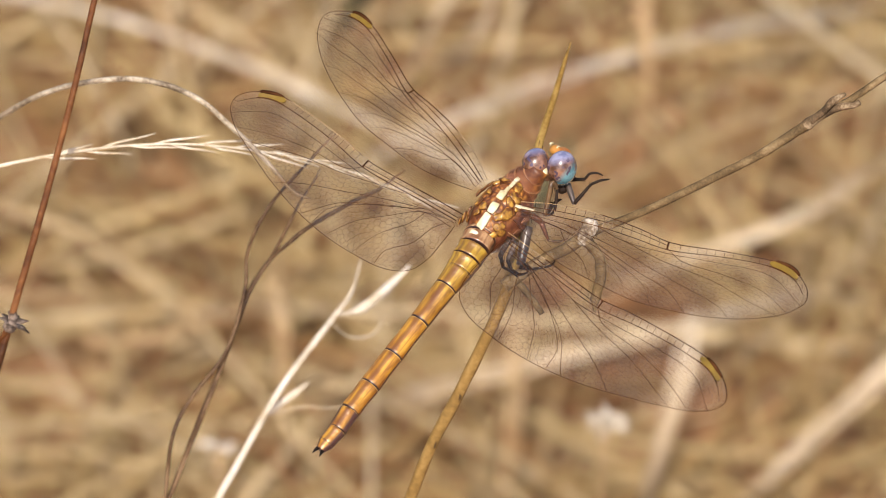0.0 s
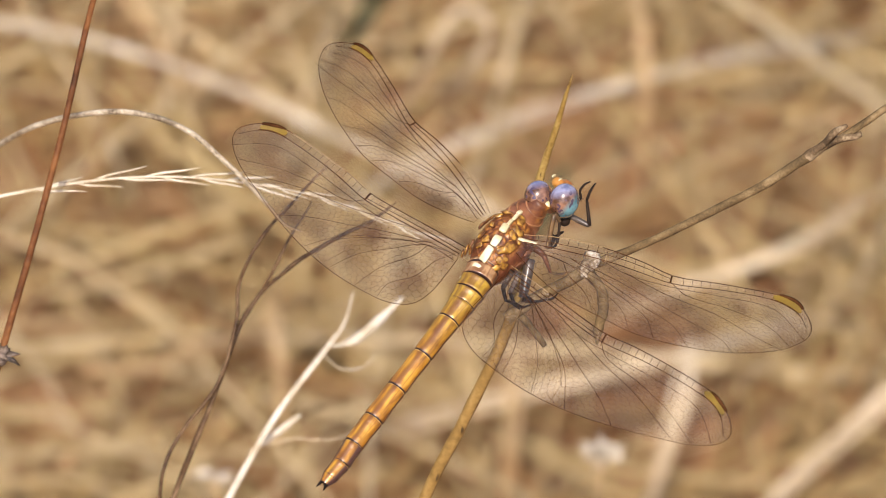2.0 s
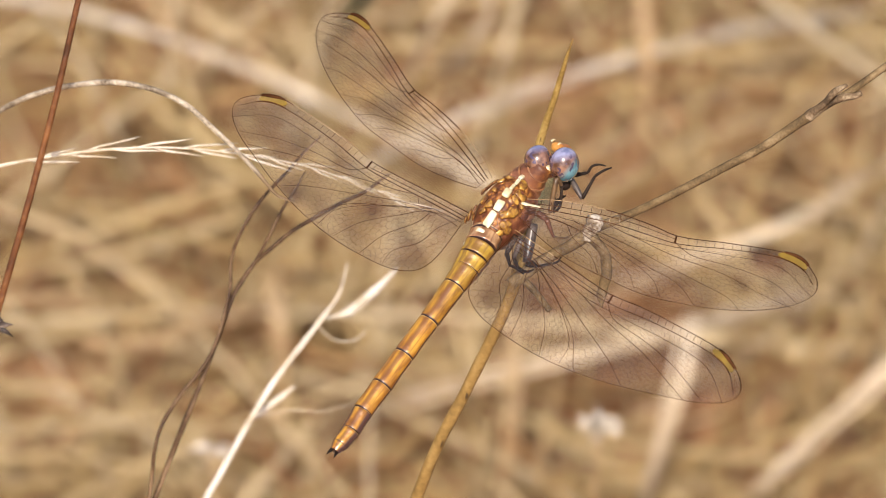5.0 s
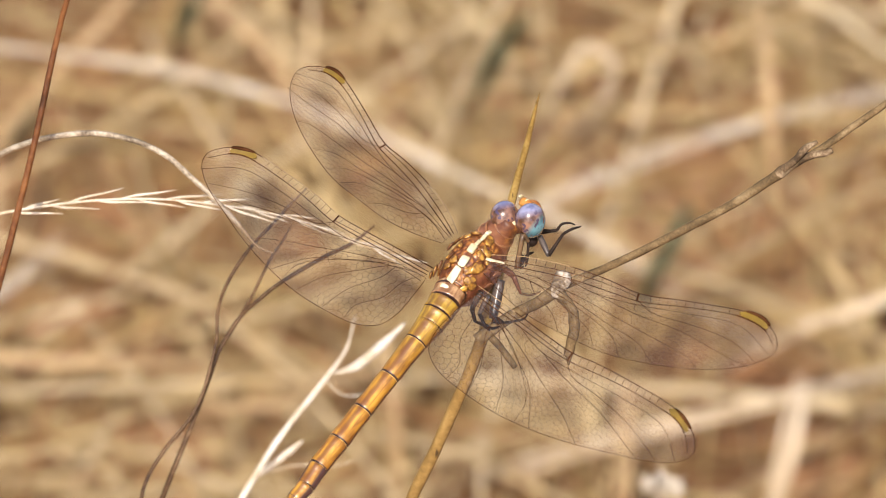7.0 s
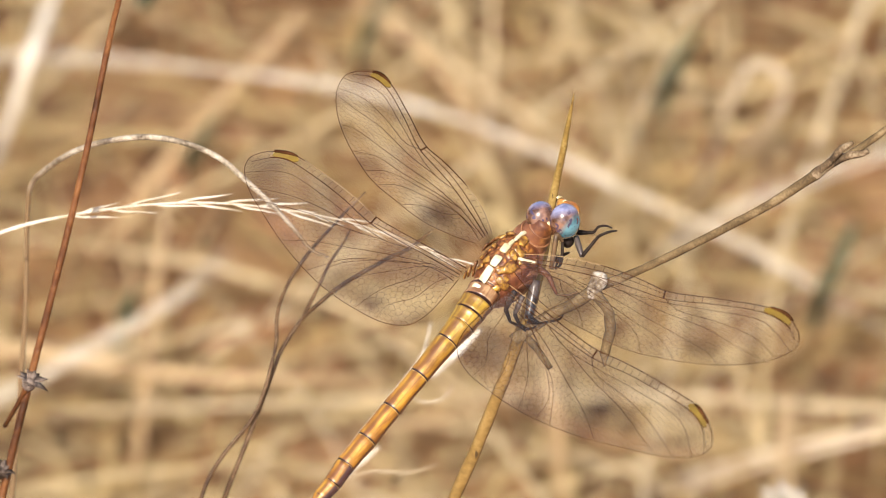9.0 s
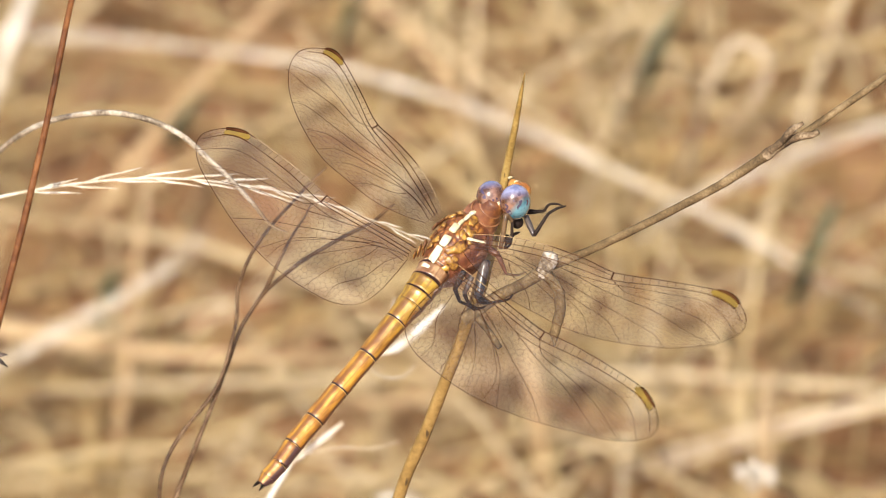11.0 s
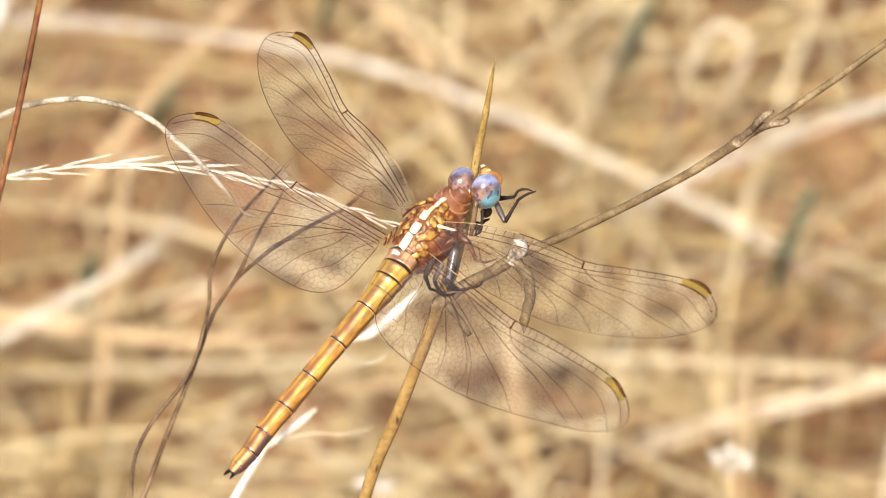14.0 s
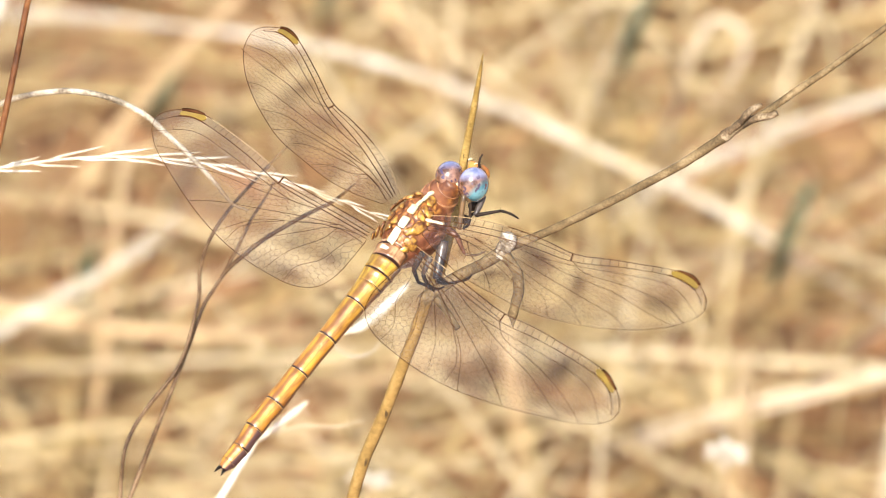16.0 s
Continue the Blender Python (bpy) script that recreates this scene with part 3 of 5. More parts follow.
leaf_bit([(-59.2, 46.8, -330), (-58.3, 48.7, -324), (-57.2, 49.6, -323), (-56.4, 49.0, -325)], [0.8, 3.0, 2.2, 0.6])
leaf_bit([(-26.15, 39.8, -543.71), (-20.74, 51.98, -499.1), (-16.11, 59.4, -489.28)], [1.26, 3.24, 0.9])


def seed_puff(centre, size, hairs, seed):
    """A small pale tuft on a thin stalk."""
    rnd = random.Random(seed)
    c = world(*centre) * 1000
    base = thing("seed_tuft", Matrix.Translation((c.x * 0.001, c.y * 0.001, 0)), "small white fluffy seed tuft on a thin stalk", "seed head", "seed tufts")
    foot = Vector((c.x, c.y, 0))
    part("stalk", Geo().tube([Vector((0, 0, -3)), (c - foot) * 0.5 + Vector((3, 0, 0)), c - foot], [0.5, 0.4, 0.3], 6, 4), M_TAN, base)
    g = Geo()
    for _ in range(hairs):
        d = Vector((rnd.gauss(0, 1), rnd.gauss(0, 0.5), rnd.gauss(0.1, 0.3))).normalized()
        p = c - foot
        g.blade([p, p + d * size * 0.5, p + d * size * rnd.uniform(0.7, 1.2) + Vector((0, 0, -0.4))], [0.4, 0.8, 0.2], (0.2, -0.7, 0.7), 0.3, 2)
    part("fluff", g, M_WHITE, base, "white fluff")


seed_puff((45.1, -33.3, -215), 3.3, 80, 8)
seed_puff((-10.4, -39.6, -272), 4.2, 8, 9)

# ---- near plants ----
def twig():
    """The perch: a jointed dry stem with a spike, a knot, a hanging scrap and a stub."""
    foot = grounded([(-8.42, -30.36, -15), (-10.9, -36.88, -18.5)], (-6, 20))
    line = [world(*p) * 1000 for p in ((0.41, -7.3, 0), (-1.05, -11.53, -1.7), (-4.8, -21.32, -8.6))]
    root = foot[0]
    base = thing("perch_twig", Matrix.Translation(root * 0.001), "dry jointed brown twig rising from the grass, dragonfly on it", "twig")
    up = (0.3, -0.6, 0.6)

    def piece(name, pts, radii, mat, label="", sides=10, rough=0.12, steps=6):
        w = [q - root if isinstance(q, Vector) else world(*q) * 1000 - root for q in pts]
        return part(name, Geo().tube(w, radii, sides, steps, 1.0, up, rough), mat, base, label)

    piece("stem", [*foot[:-2], *reversed([*line, world(*(-8.42, -30.36, -15)) * 1000])], [0.78, 0.78, 0.77, 0.75, 0.74, 0.74], M_GOLD, "golden-brown stem with dark specks")
    piece("branch", [(-0.27, -7.85, 0), (1.91, -6.21, 0), (4.5, -4.57, 0), (7.23, -3.21, 0), (9.42, -1.84, 0)], [0.85, 0.76, 0.70, 0.74, 0.82], M_BARK, "rough grey-brown branch")
    piece("branch", [(10.38, -1.16, -0.5), (14.05, 0.27, 0.19), (18.79, 2.45, 1.74), (24.88, 5.51, 2.73), (30.59, 8.55, 4.61), (34.97, 11.39, 5.04), (36.18, 12.13, 5.44)], [0.62, 0.52, 0.5, 0.52, 0.55, 0.62, 0.7], M_BARK, "rough grey-brown branch")
    piece("joint", [(35.17, 11.52, 5.11), (36.18, 12.19, 5.44), (37.64, 13.2, 5.93), (39.97, 14.27, 6.7), (41.5, 14.53, 7.21), (42.23, 14.86, 7.45)], [0.52, 0.74, 0.54, 0.46, 0.42, 0.34], M_KNOT, "swollen weathered joint", rough=0.22)
    piece("stub", [(36.42, 12.52, 6.03), (37.93, 13.86, 6.84), (39.05, 15.14, 7.41), (40.38, 15.87, 7.85)], [0.4, 0.42, 0.44, 0.2], M_KNOT, "frayed broken stub", rough=0.35)
    piece("shoot", [(39.78, 14.34, 6.43), (41.66, 15.49, 6.75), (45, 17.84, 7.36), (49.04, 20.6, 7.68), (53.07, 23.56, 8.01), (60.46, 29.22, 8.44), (68.5, 35.8, 9.09)], [0.42, 0.45, 0.45, 0.42, 0.4, 0.38, 0.3], M_BARK, "thin brown shoot")
    piece("spike", [(0.62, -7.31, -1.5), (1.92, -3.36, -4), (3.17, 1.45, -7), (4.27, 6.62, -8), (4.94, 10.36, -6), (5.99, 15.72, -1), (6.63, 19.36, 2), (7.08, 22.05, 4.8)], [0.75, 0.85, 0.75, 0.6, 0.5, 0.4, 0.27, 0.05], M_SPIKE, "pointed golden spike with dark specks")
    piece("knot", [(9.41, -2.66, 0.3), (9.61, -1.43, 0.5), (10.02, -0.34, 0.6), (10.2, 0.35, 0.6), (10.25, 0.6, 0.6)], [0.75, 0.95, 1.1, 0.8, 0.25], M_KNOB, "pale weathered knot", rough=0.45, steps=4)
    piece("hanging_scrap", [(9.68, -2.25, 0.6), (10.63, -3.34, 1.2), (11.37, -4.84, 1.4), (11.31, -7.08, 1.4), (10.83, -9.33, 1.2), (10.7, -10.9, 1)], [0.72, 0.62, 0.66, 0.7, 0.55, 0.12], M_BARK, "dry curled scrap of bark", rough=0.5)
    piece("stub", [(1.5, -7.57, 0.5), (2.72, -9.06, 1.4), (3.54, -10.14, 1.8), (4.15, -11.09, 2)], [0.5, 0.42, 0.42, 0.36], M_BARK, "short broken stub", rough=0.3)
    return base


perch = twig()


def red_stem():
    """A thin red-brown stem with two dry flower heads."""
    line = grounded([(-46.04, 41.68, -12.5), (-47.55, 35.53, -14.5), (-48.86, 30.74, -16.5), (-51.71, 17.56, -19.5), (-55.07, 3.93, -22.5), (-59.58, -12.78, -26.5), (-62.64, -24.73, -29.5), (-65.01, -34.78, -32.5)], (-8, 10))
    root = line[0]
    base = thing("flower_stem", Matrix.Translation(root * 0.001), "thin reddish-brown stem with dry flower heads", "stem")
    part("stalk", Geo().tube([p - root for p in line], [0.6, 0.6, 0.55, 0.5, 0.45, 0.42, 0.38, 0.3], 8, 6, 1, (0.3, -0.6, 0.6), 0.08), M_RED, base)
    rnd = random.Random(4)
    for c, tip in (((-59.51, -12.76, -25.5), (-58.09, -10.48, -23.5)), ((-63.41, -23.85, -28.5), (-61.56, -21.95, -26.5))):
        p, q = world(*c) * 1000 - root, world(*tip) * 1000 - root
        d = (q - p).normalized()
        part("side_stalk", Geo().tube([p - d * 5 + Vector((-1.2, 0, -2.5)), p - d * 2.5, p], [0.3, 0.32, 0.5], 6, 4), M_RED, base)
        g = Geo().ball(p, (0.9, 0.9, 0.9), None, 6, 8)
        for i in range(18):
            a = i * 2.399
            side = d.orthogonal().normalized()
            e = (side * math.cos(a) + d.cross(side) * math.sin(a)) * rnd.uniform(0.7, 1.15) + d * rnd.uniform(0.2, 1.0)
            e.normalize()
            l = rnd.uniform(1.7, 2.7)
            g.blade([p, p + e * l * 0.6 + d * 0.2, p + e * l], [0.5, 0.85, 0.12], tuple(d), 0.5, 2, 0.2)
        part("flower_head", g, M_BUD, base, "grey-brown dry flower head")


red_stem()

stem("arched_grass", [(-22.18, 3.16, -22), (-24.18, 4.01, -23), (-26.46, 6.69, -24), (-29.31, 9.79, -25), (-32.34, 12.61, -25), (-35.65, 15.43, -25), (-40.09, 17.4, -25), (-44.73, 18.13, -26), (-49.44, 17.75, -28), (-53.66, 16.73, -33), (-58.01, 14.57, -40), (-60.54, 12.21, -45),
                      (-61.12, 7.68, -47), (-61.42, -2.83, -49), (-62.59, -17.42, -52), (-64, -33.61, -56)],
     [0.12, 0.22, 0.28, 0.32, 0.35, 0.37, 0.37, 0.37, 0.36, 0.36, 0.36, 0.36, 0.32, 0.32, 0.36, 0.4], M_SILVER, "silvery dry grass stalk bent over in an arch", "grass", (-10, 10))


def seed_spike():
    """A bleached seed spike that bows across, with pointed spikelets along it."""
    pts = [(-5.09, 2.05, -27), (-9.48, 3.89, -28), (-13.74, 5.52, -29), (-18.7, 7.29, -29), (-23.68, 8.44, -30), (-28.65, 9.22, -30), (-33.61, 9.78, -30), (-39.28, 10, -30), (-45.01, 9.73, -31), (-49.98, 9.16, -31), (-55.66, 8.24, -31), (-62.92, 6.48, -33), (-71.82, 2.22, -37), (-80.88, -8.64, -49), (-88.07, -31.17, -69)]
    line = grounded(pts, (-15, 10))
    root = line[0]
    base = thing("seed_spike", Matrix.Translation(root * 0.001), "bleached white seed spike of dry grass, bowed over", "grass")
    part("stalk", Geo().tube([p - root for p in line], [0.42, 0.36, 0.3, 0.26, 0.2, 0.15, 0.12, 0.1, 0.08, 0.05], 6, 5, 1, (0.3, -0.6, 0.6)), M_WHITE, base)
    rnd = random.Random(11)
    along = [world(*p) * 1000 - root for p in pts]
    path = curve_through(along, 8)
    for k in range(20):
        i = 3 + 4 * k + rnd.randint(0, 2)
        p = path[i]
        d = (path[i - 3] - p).normalized()
        side = d.cross(Vector((0.1, -0.64, 0.77))).normalized() * (1 if k % 2 else -1)
        l = rnd.uniform(5.0, 8.5) * (0.6 if k < 9 else 1)
        e = (d + side * rnd.uniform(0.10, 0.22) * (0.9 if k < 9 else 1)).normalized()
        g = Geo().tube([p, p + e * l * 0.3 + side * 0.12, p + e * l * 0.7, p + e * l], [0.07, 0.15 if k < 9 else 0.22, 0.10 if k < 9 else 0.15, 0.03], 5, 3, 0.8)
        part("spikelet", g, M_WHITE, base)


seed_spike()

stem("curled_stem", [(-17.6, 11.4, -34), (-19.88, 9.12, -34), (-22.23, 6.56, -34), (-25.19, 3.21, -35), (-27.61, -0.64, -35), (-28.79, -4.22, -36), (-28.93, -7.79, -36), (-29.65, -10.93, -36), (-30.36, -13.65, -36), (-31.93, -17.22, -36), (-35.51, -21.72, -36), (-37.58, -25.08, -36), (-38.44, -27.79, -36), (-38.84, -31.76, -37), (-39.25, -37.17, -38)],
     [0.098, 0.18, 0.213, 0.23, 0.246, 0.246, 0.246, 0.246, 0.262, 0.262, 0.262, 0.262, 0.262, 0.279, 0.295], M_BROWN, "thin dark brown wiry dry stem, curled", "stem", group="wiry stems")
stem("curled_stem", [(-19.43, 6.86, -36), (-20.29, 5.22, -36), (-22.08, 2.5, -36), (-23.65, -0.64, -36), (-25.46, -4.22, -37), (-27.11, -6.72, -37), (-28.4, -8.94, -37), (-30.04, -13.3, -37), (-32.4, -19.53, -37), (-34.19, -24.03, -37), (-36.1, -28.93, -38), (-37.89, -33.59, -38), (-39.3, -37.22, -39)],
     [0.082, 0.148, 0.197, 0.221, 0.246, 0.246, 0.246, 0.262, 0.279, 0.279, 0.295, 0.295, 0.295], M_BROWN, "thin dark brown wiry dry stem", "stem", group="wiry stems", lean=(4, 6))
stem("curled_stem", [(-9.1, 6.68, -32), (-10.25, 5.69, -33), (-12.26, 4.2, -34), (-14.91, 2.93, -35), (-17.98, 1.21, -35), (-21, -0.64, -36), (-23.5, -2.64, -36), (-25.46, -4.43, -37), (-26.93, -6.37, -38), (-28.36, -8.67, -38), (-29.94, -12.96, -38), (-32.09, -18.55, -38), (-34.69, -25.01, -38.5), (-37.43, -32.2, -39), (-39.06, -37.26, -40)],
     [0.082, 0.197, 0.246, 0.262, 0.279, 0.279, 0.271, 0.262, 0.246, 0.246, 0.246, 0.246, 0.262, 0.279, 0.295], M_BROWN, "thin dark brown wiry dry stem, curving aside", "stem", group="wiry stems", lean=(-4, 8))


def white_stalk():
    """A bleached forked grass stalk behind the dragonfly."""
    line = grounded([(-9.33, -5.34, -78.3), (-10.46, -9.71, -79.0), (-12.73, -13.12, -80.0), (-19.84, -22.10, -77.6), (-26.50, -32.86, -74.1), (-29.88, -38.76, -72.3)], (-10, 15))
    root = line[0]
    base = thing("forked_grass", Matrix.Translation(root * 0.001), "bleached white forked dry grass stalk", "grass")
    up = (0.3, -0.6, 0.6)

    def rel(*pts):
        return [world(*p) * 1000 - root for p in pts]

    part("stalk", Geo().tube([p - root for p in line], [0.52, 0.52, 0.48, 0.44, 0.38, 0.28, 0.08], 8, 6, 1, up), M_WHITE, base)
    part("leaf_blade", Geo().blade(rel((-12.05, -12.89, -80.0), (-10.46, -12.57, -79.0), (-9.03, -11.96, -78.7), (-5.94, -9.40, -78.3), (-2.70, -6.24, -78.0)), [0.4, 0.8, 1.4, 1.3, 0.4], (0.2, -0.5, 0.8), 0.4, 6, 0.3), M_WHITE, base, "bright pointed leaf blade")
    part("side_shoot", Geo().tube(rel((-22.69, -27.15, -83.0), (-20.54, -25.46, -82.0), (-18.03, -23.47, -81.0), (-16.28, -22.01, -80.0)), [0.28, 0.42, 0.5, 0.2], 6, 5, 1, up), M_WHITE, base)
    part("wisp", Geo().tube(rel((-13.12, -14.09, -80.0), (-10.84, -15.89, -79.0), (-7.83, -15.57, -78.7), (-6.32, -13.61, -78.3)), [0.09, 0.1, 0.09, 0.04], 5, 5, 1, up), M_WHITE, base)
    part("wisp", Geo().tube(rel((-21.45, -26.37, -82.0), (-16.90, -25.28, -81.0), (-12.36, -25.40, -80.0), (-8.43, -24.32, -79.0)), [0.09, 0.09, 0.08, 0.04], 5, 5, 1, up), M_PALE, base)


white_stalk()

# ---- dragonfly ----
BODY = FRAME @ Matrix(((0.79834, 0.59504, -0.09264, -0.00129), (-0.43048, 0.67146, 0.60319, 0.00177), (0.42113, -0.44167, 0.7922, 0.002), (0.0, 0.0, 0.0, 1.0)))
fly = thing("dragonfly", BODY, "amber-orange dragonfly with clear veined wings, perched on a dry twig", "dragonfly")

# Wing shapes, root at the origin: span and chord in millimetres.
FORE = [(0, 0), (4, -0.9), (9, -1.0), (14, -0.3), (17.8, 0.55), (24, 0.0), (30, -0.4), (32, 0), (33.4, 1.0), (34.6, 2.5), (34.8, 4.2),
        (33.1, 6.4), (30, 8.1), (26, 9.2), (21, 9.7), (16.5, 9.6), (12, 8.5), (7, 7.0), (3, 4.8), (0, 2.6)]
HIND = [(0, 0), (6, 0.3), (11, 0.6), (15, 0.7), (19, 0.1), (24, -0.3), (30, -0.4), (32, 0.2), (34, 1.2), (35.3, 2.8), (35, 4.4),
        (32.5, 6.5), (28, 8.4), (23, 10.2), (18, 11.5), (13, 12.2), (8, 12.2), (3.5, 11.6), (0.8, 10), (-0.1, 7.5), (-0.1, 4), (0, 1.8)]
FORE_VEINS = {
    "subcosta": [(0.3, 0.5), (5, 0.05), (10, -0.05), (14, 0.35), (17.8, 1.0)],
    "radius": [(0.3, 0.9), (5, 0.75), (10, 0.75), (14, 1.1), (18, 1.5), (24, 0.78), (29, 0.45), (31.4, 0.85), (33, 1.6), (34.2, 3.0)],
    "branches": [[(0.3, 1.25), (3, 1.35), (6, 1.5)], [(0.3, 1.9), (3, 1.85), (5.4, 2.2), (9, 3.1), (13, 4.9), (17, 7.2), (18.6, 9.6)],
                 [(17.8, 1.35), (20, 2.6), (25, 3.0), (30, 4.0), (33.3, 6.1)], [(9.5, 0.85), (13, 1.8), (18, 2.0), (24, 1.6), (30, 1.6), (34.5, 4.7)],
                 [(13, 1.8), (18, 3.2), (24, 4.2), (29, 5.9), (33, 7.0)],
                 [(6, 1.5), (12, 2.9), (17, 4.6), (22, 6.2), (26, 7.6), (27.5, 8.9)],
                 [(6, 1.5), (11, 3.4), (16, 5.6), (20, 7.2), (22.6, 9.6)],
                 [(2, 1.6), (6, 2.3), (10, 4.4), (14, 6.9), (15.6, 9.3)],
                 [(5.4, 2.2), (6.6, 3.8), (9.4, 5.9), (11, 8.2)]]}
HIND_VEINS = {
    "subcosta": [(0.3, 0.7), (6, 0.9), (11, 1.2), (15.2, 1.5)],
    "radius": [(0.3, 1.1), (6, 1.35), (11, 1.65), (15.2, 1.75), (21, 0.95), (28, 0.55), (31, 0.75), (33, 1.6), (34.8, 3.4)],
    "branches": [[(0.3, 1.5), (2.5, 1.65), (4.5, 1.9)], [(0.3, 2.2), (2.5, 2.15), (4.4, 2.4), (8, 3.7), (12, 6.2), (15, 9.0), (15.6, 11.8)],
                 [(15.2, 1.8), (17, 3.1), (22, 3.5), (27, 4.4), (32.4, 6.3)], [(8, 1.6), (12, 2.6), (17, 2.5), (24, 2.0), (30, 2.2), (34.6, 5.2)],
                 [(12, 2.6), (17, 3.9), (23, 5.0), (28, 6.6), (30.6, 7.4)],
                 [(4.5, 1.9), (10, 3.8), (15, 5.9), (20, 8.0), (23.4, 10.0)],
                 [(4.5, 1.9), (9, 4.4), (14, 7.2), (17.6, 11.5)],
                 [(2, 1.7), (5, 2.6), (8, 5.4), (11, 8.4), (13, 12.1)],
                 [(4.4, 2.4), (5.0, 4.6), (7.4, 8.2), (8.6, 12.1)],
                 [(1, 1.8), (2.2, 3.6), (3.0, 6.8), (5.2, 9.6), (5.2, 11.9)]]}


def smooth2(points, steps):
    return [(p.x, p.y) for p in curve_through([(a, b, 0) for a, b in points], steps)]


def clip(poly, m, d):
    """Keeps the side of the polygon that is nearer to the seed: points q with (q - m) . d <= 0."""
    out = []
    for i, q in enumerate(poly):
        p = poly[i - 1]
        a, b = (p[0] - m[0]) * d[0] + (p[1] - m[1]) * d[1], (q[0] - m[0]) * d[0] + (q[1] - m[1]) * d[1]
        if (a <= 0) != (b <= 0):
            t = a / (a - b)
            out.append((p[0] + (q[0] - p[0]) * t, p[1] + (q[1] - p[1]) * t))
        if b <= 0:
            out.append(q)
    return out


def inside(poly, x, y):
    hit = False
    for i, (x1, y1) in enumerate(poly):
        x0, y0 = poly[i - 1]
        if (y0 > y) != (y1 > y) and x < x0 + (y - y0) / (y1 - y0) * (x1 - x0):
            hit = not hit
    return hit


def net(region, seed, size):
    """The small cells of a wing: edges of a relaxed Voronoi net inside the region; size(x, y) is the width of a cell there."""
    rnd = random.Random(seed)
    pts, x1 = [], max(p[0] for p in region)
    tries = 0
    while tries < 12000:
        tries += 1
        x, y = rnd.uniform(-1, x1), rnd.uniform(-0.5, 12.4)
        s = size(x, y) * 0.80
        if inside(region, x, y) and all((x - a) ** 2 + (y - b) ** 2 > s * s for a, b in pts):
            pts.append((x, y))
    for turn in range(3):
        arr, cells = np.array(pts), []
        for p in pts:
            near = np.argsort(((arr - p) ** 2).sum(1))[1:15]
            poly = region if turn == 2 else [(p[0] - 1.5, p[1] - 1.5), (p[0] + 1.5, p[1] - 1.5), (p[0] + 1.5, p[1] + 1.5), (p[0] - 1.5, p[1] + 1.5)]
            for j in near:
                q = arr[j]
                poly = clip(poly, ((p[0] + q[0]) / 2, (p[1] + q[1]) / 2), (q[0] - p[0], q[1] - p[1]))
            cells.append(poly)
        if turn < 2:
            for i, poly in enumerate(cells):
                if len(poly) > 2:
                    c = (sum(a for a, b in poly) / len(poly), sum(b for a, b in poly) / len(poly))
                    if inside(region, *c):
                        pts[i] = c
    edges = {}
    for poly in cells:
        for i, q in enumerate(poly):
            p = poly[i - 1]
            key = (round(p[0] + q[0], 1), round(p[1] + q[1], 1))
            edges.setdefault(key, (p, q))
    return list(edges.values())


def at_x(line, x):
    xs, ys = zip(*line)
    return float(np.interp(x, xs, ys))


def wing_net(shape, veins, seed):
    outline = smooth2(shape, 4)
    radius = smooth2(veins["radius"], 4)
    last = radius[-1]
    rear = [p for p in outline[len(outline) // 3:] if p[1] > 0.5 and (p[0] < last[0] or p[1] > last[1])]
    region = [*radius, *rear]
    return net(region, seed, lambda x, y: (1.35 - 0.022 * x - 0.035 * y if y < 5 else 1.0 - 0.014 * x) * 0.84)


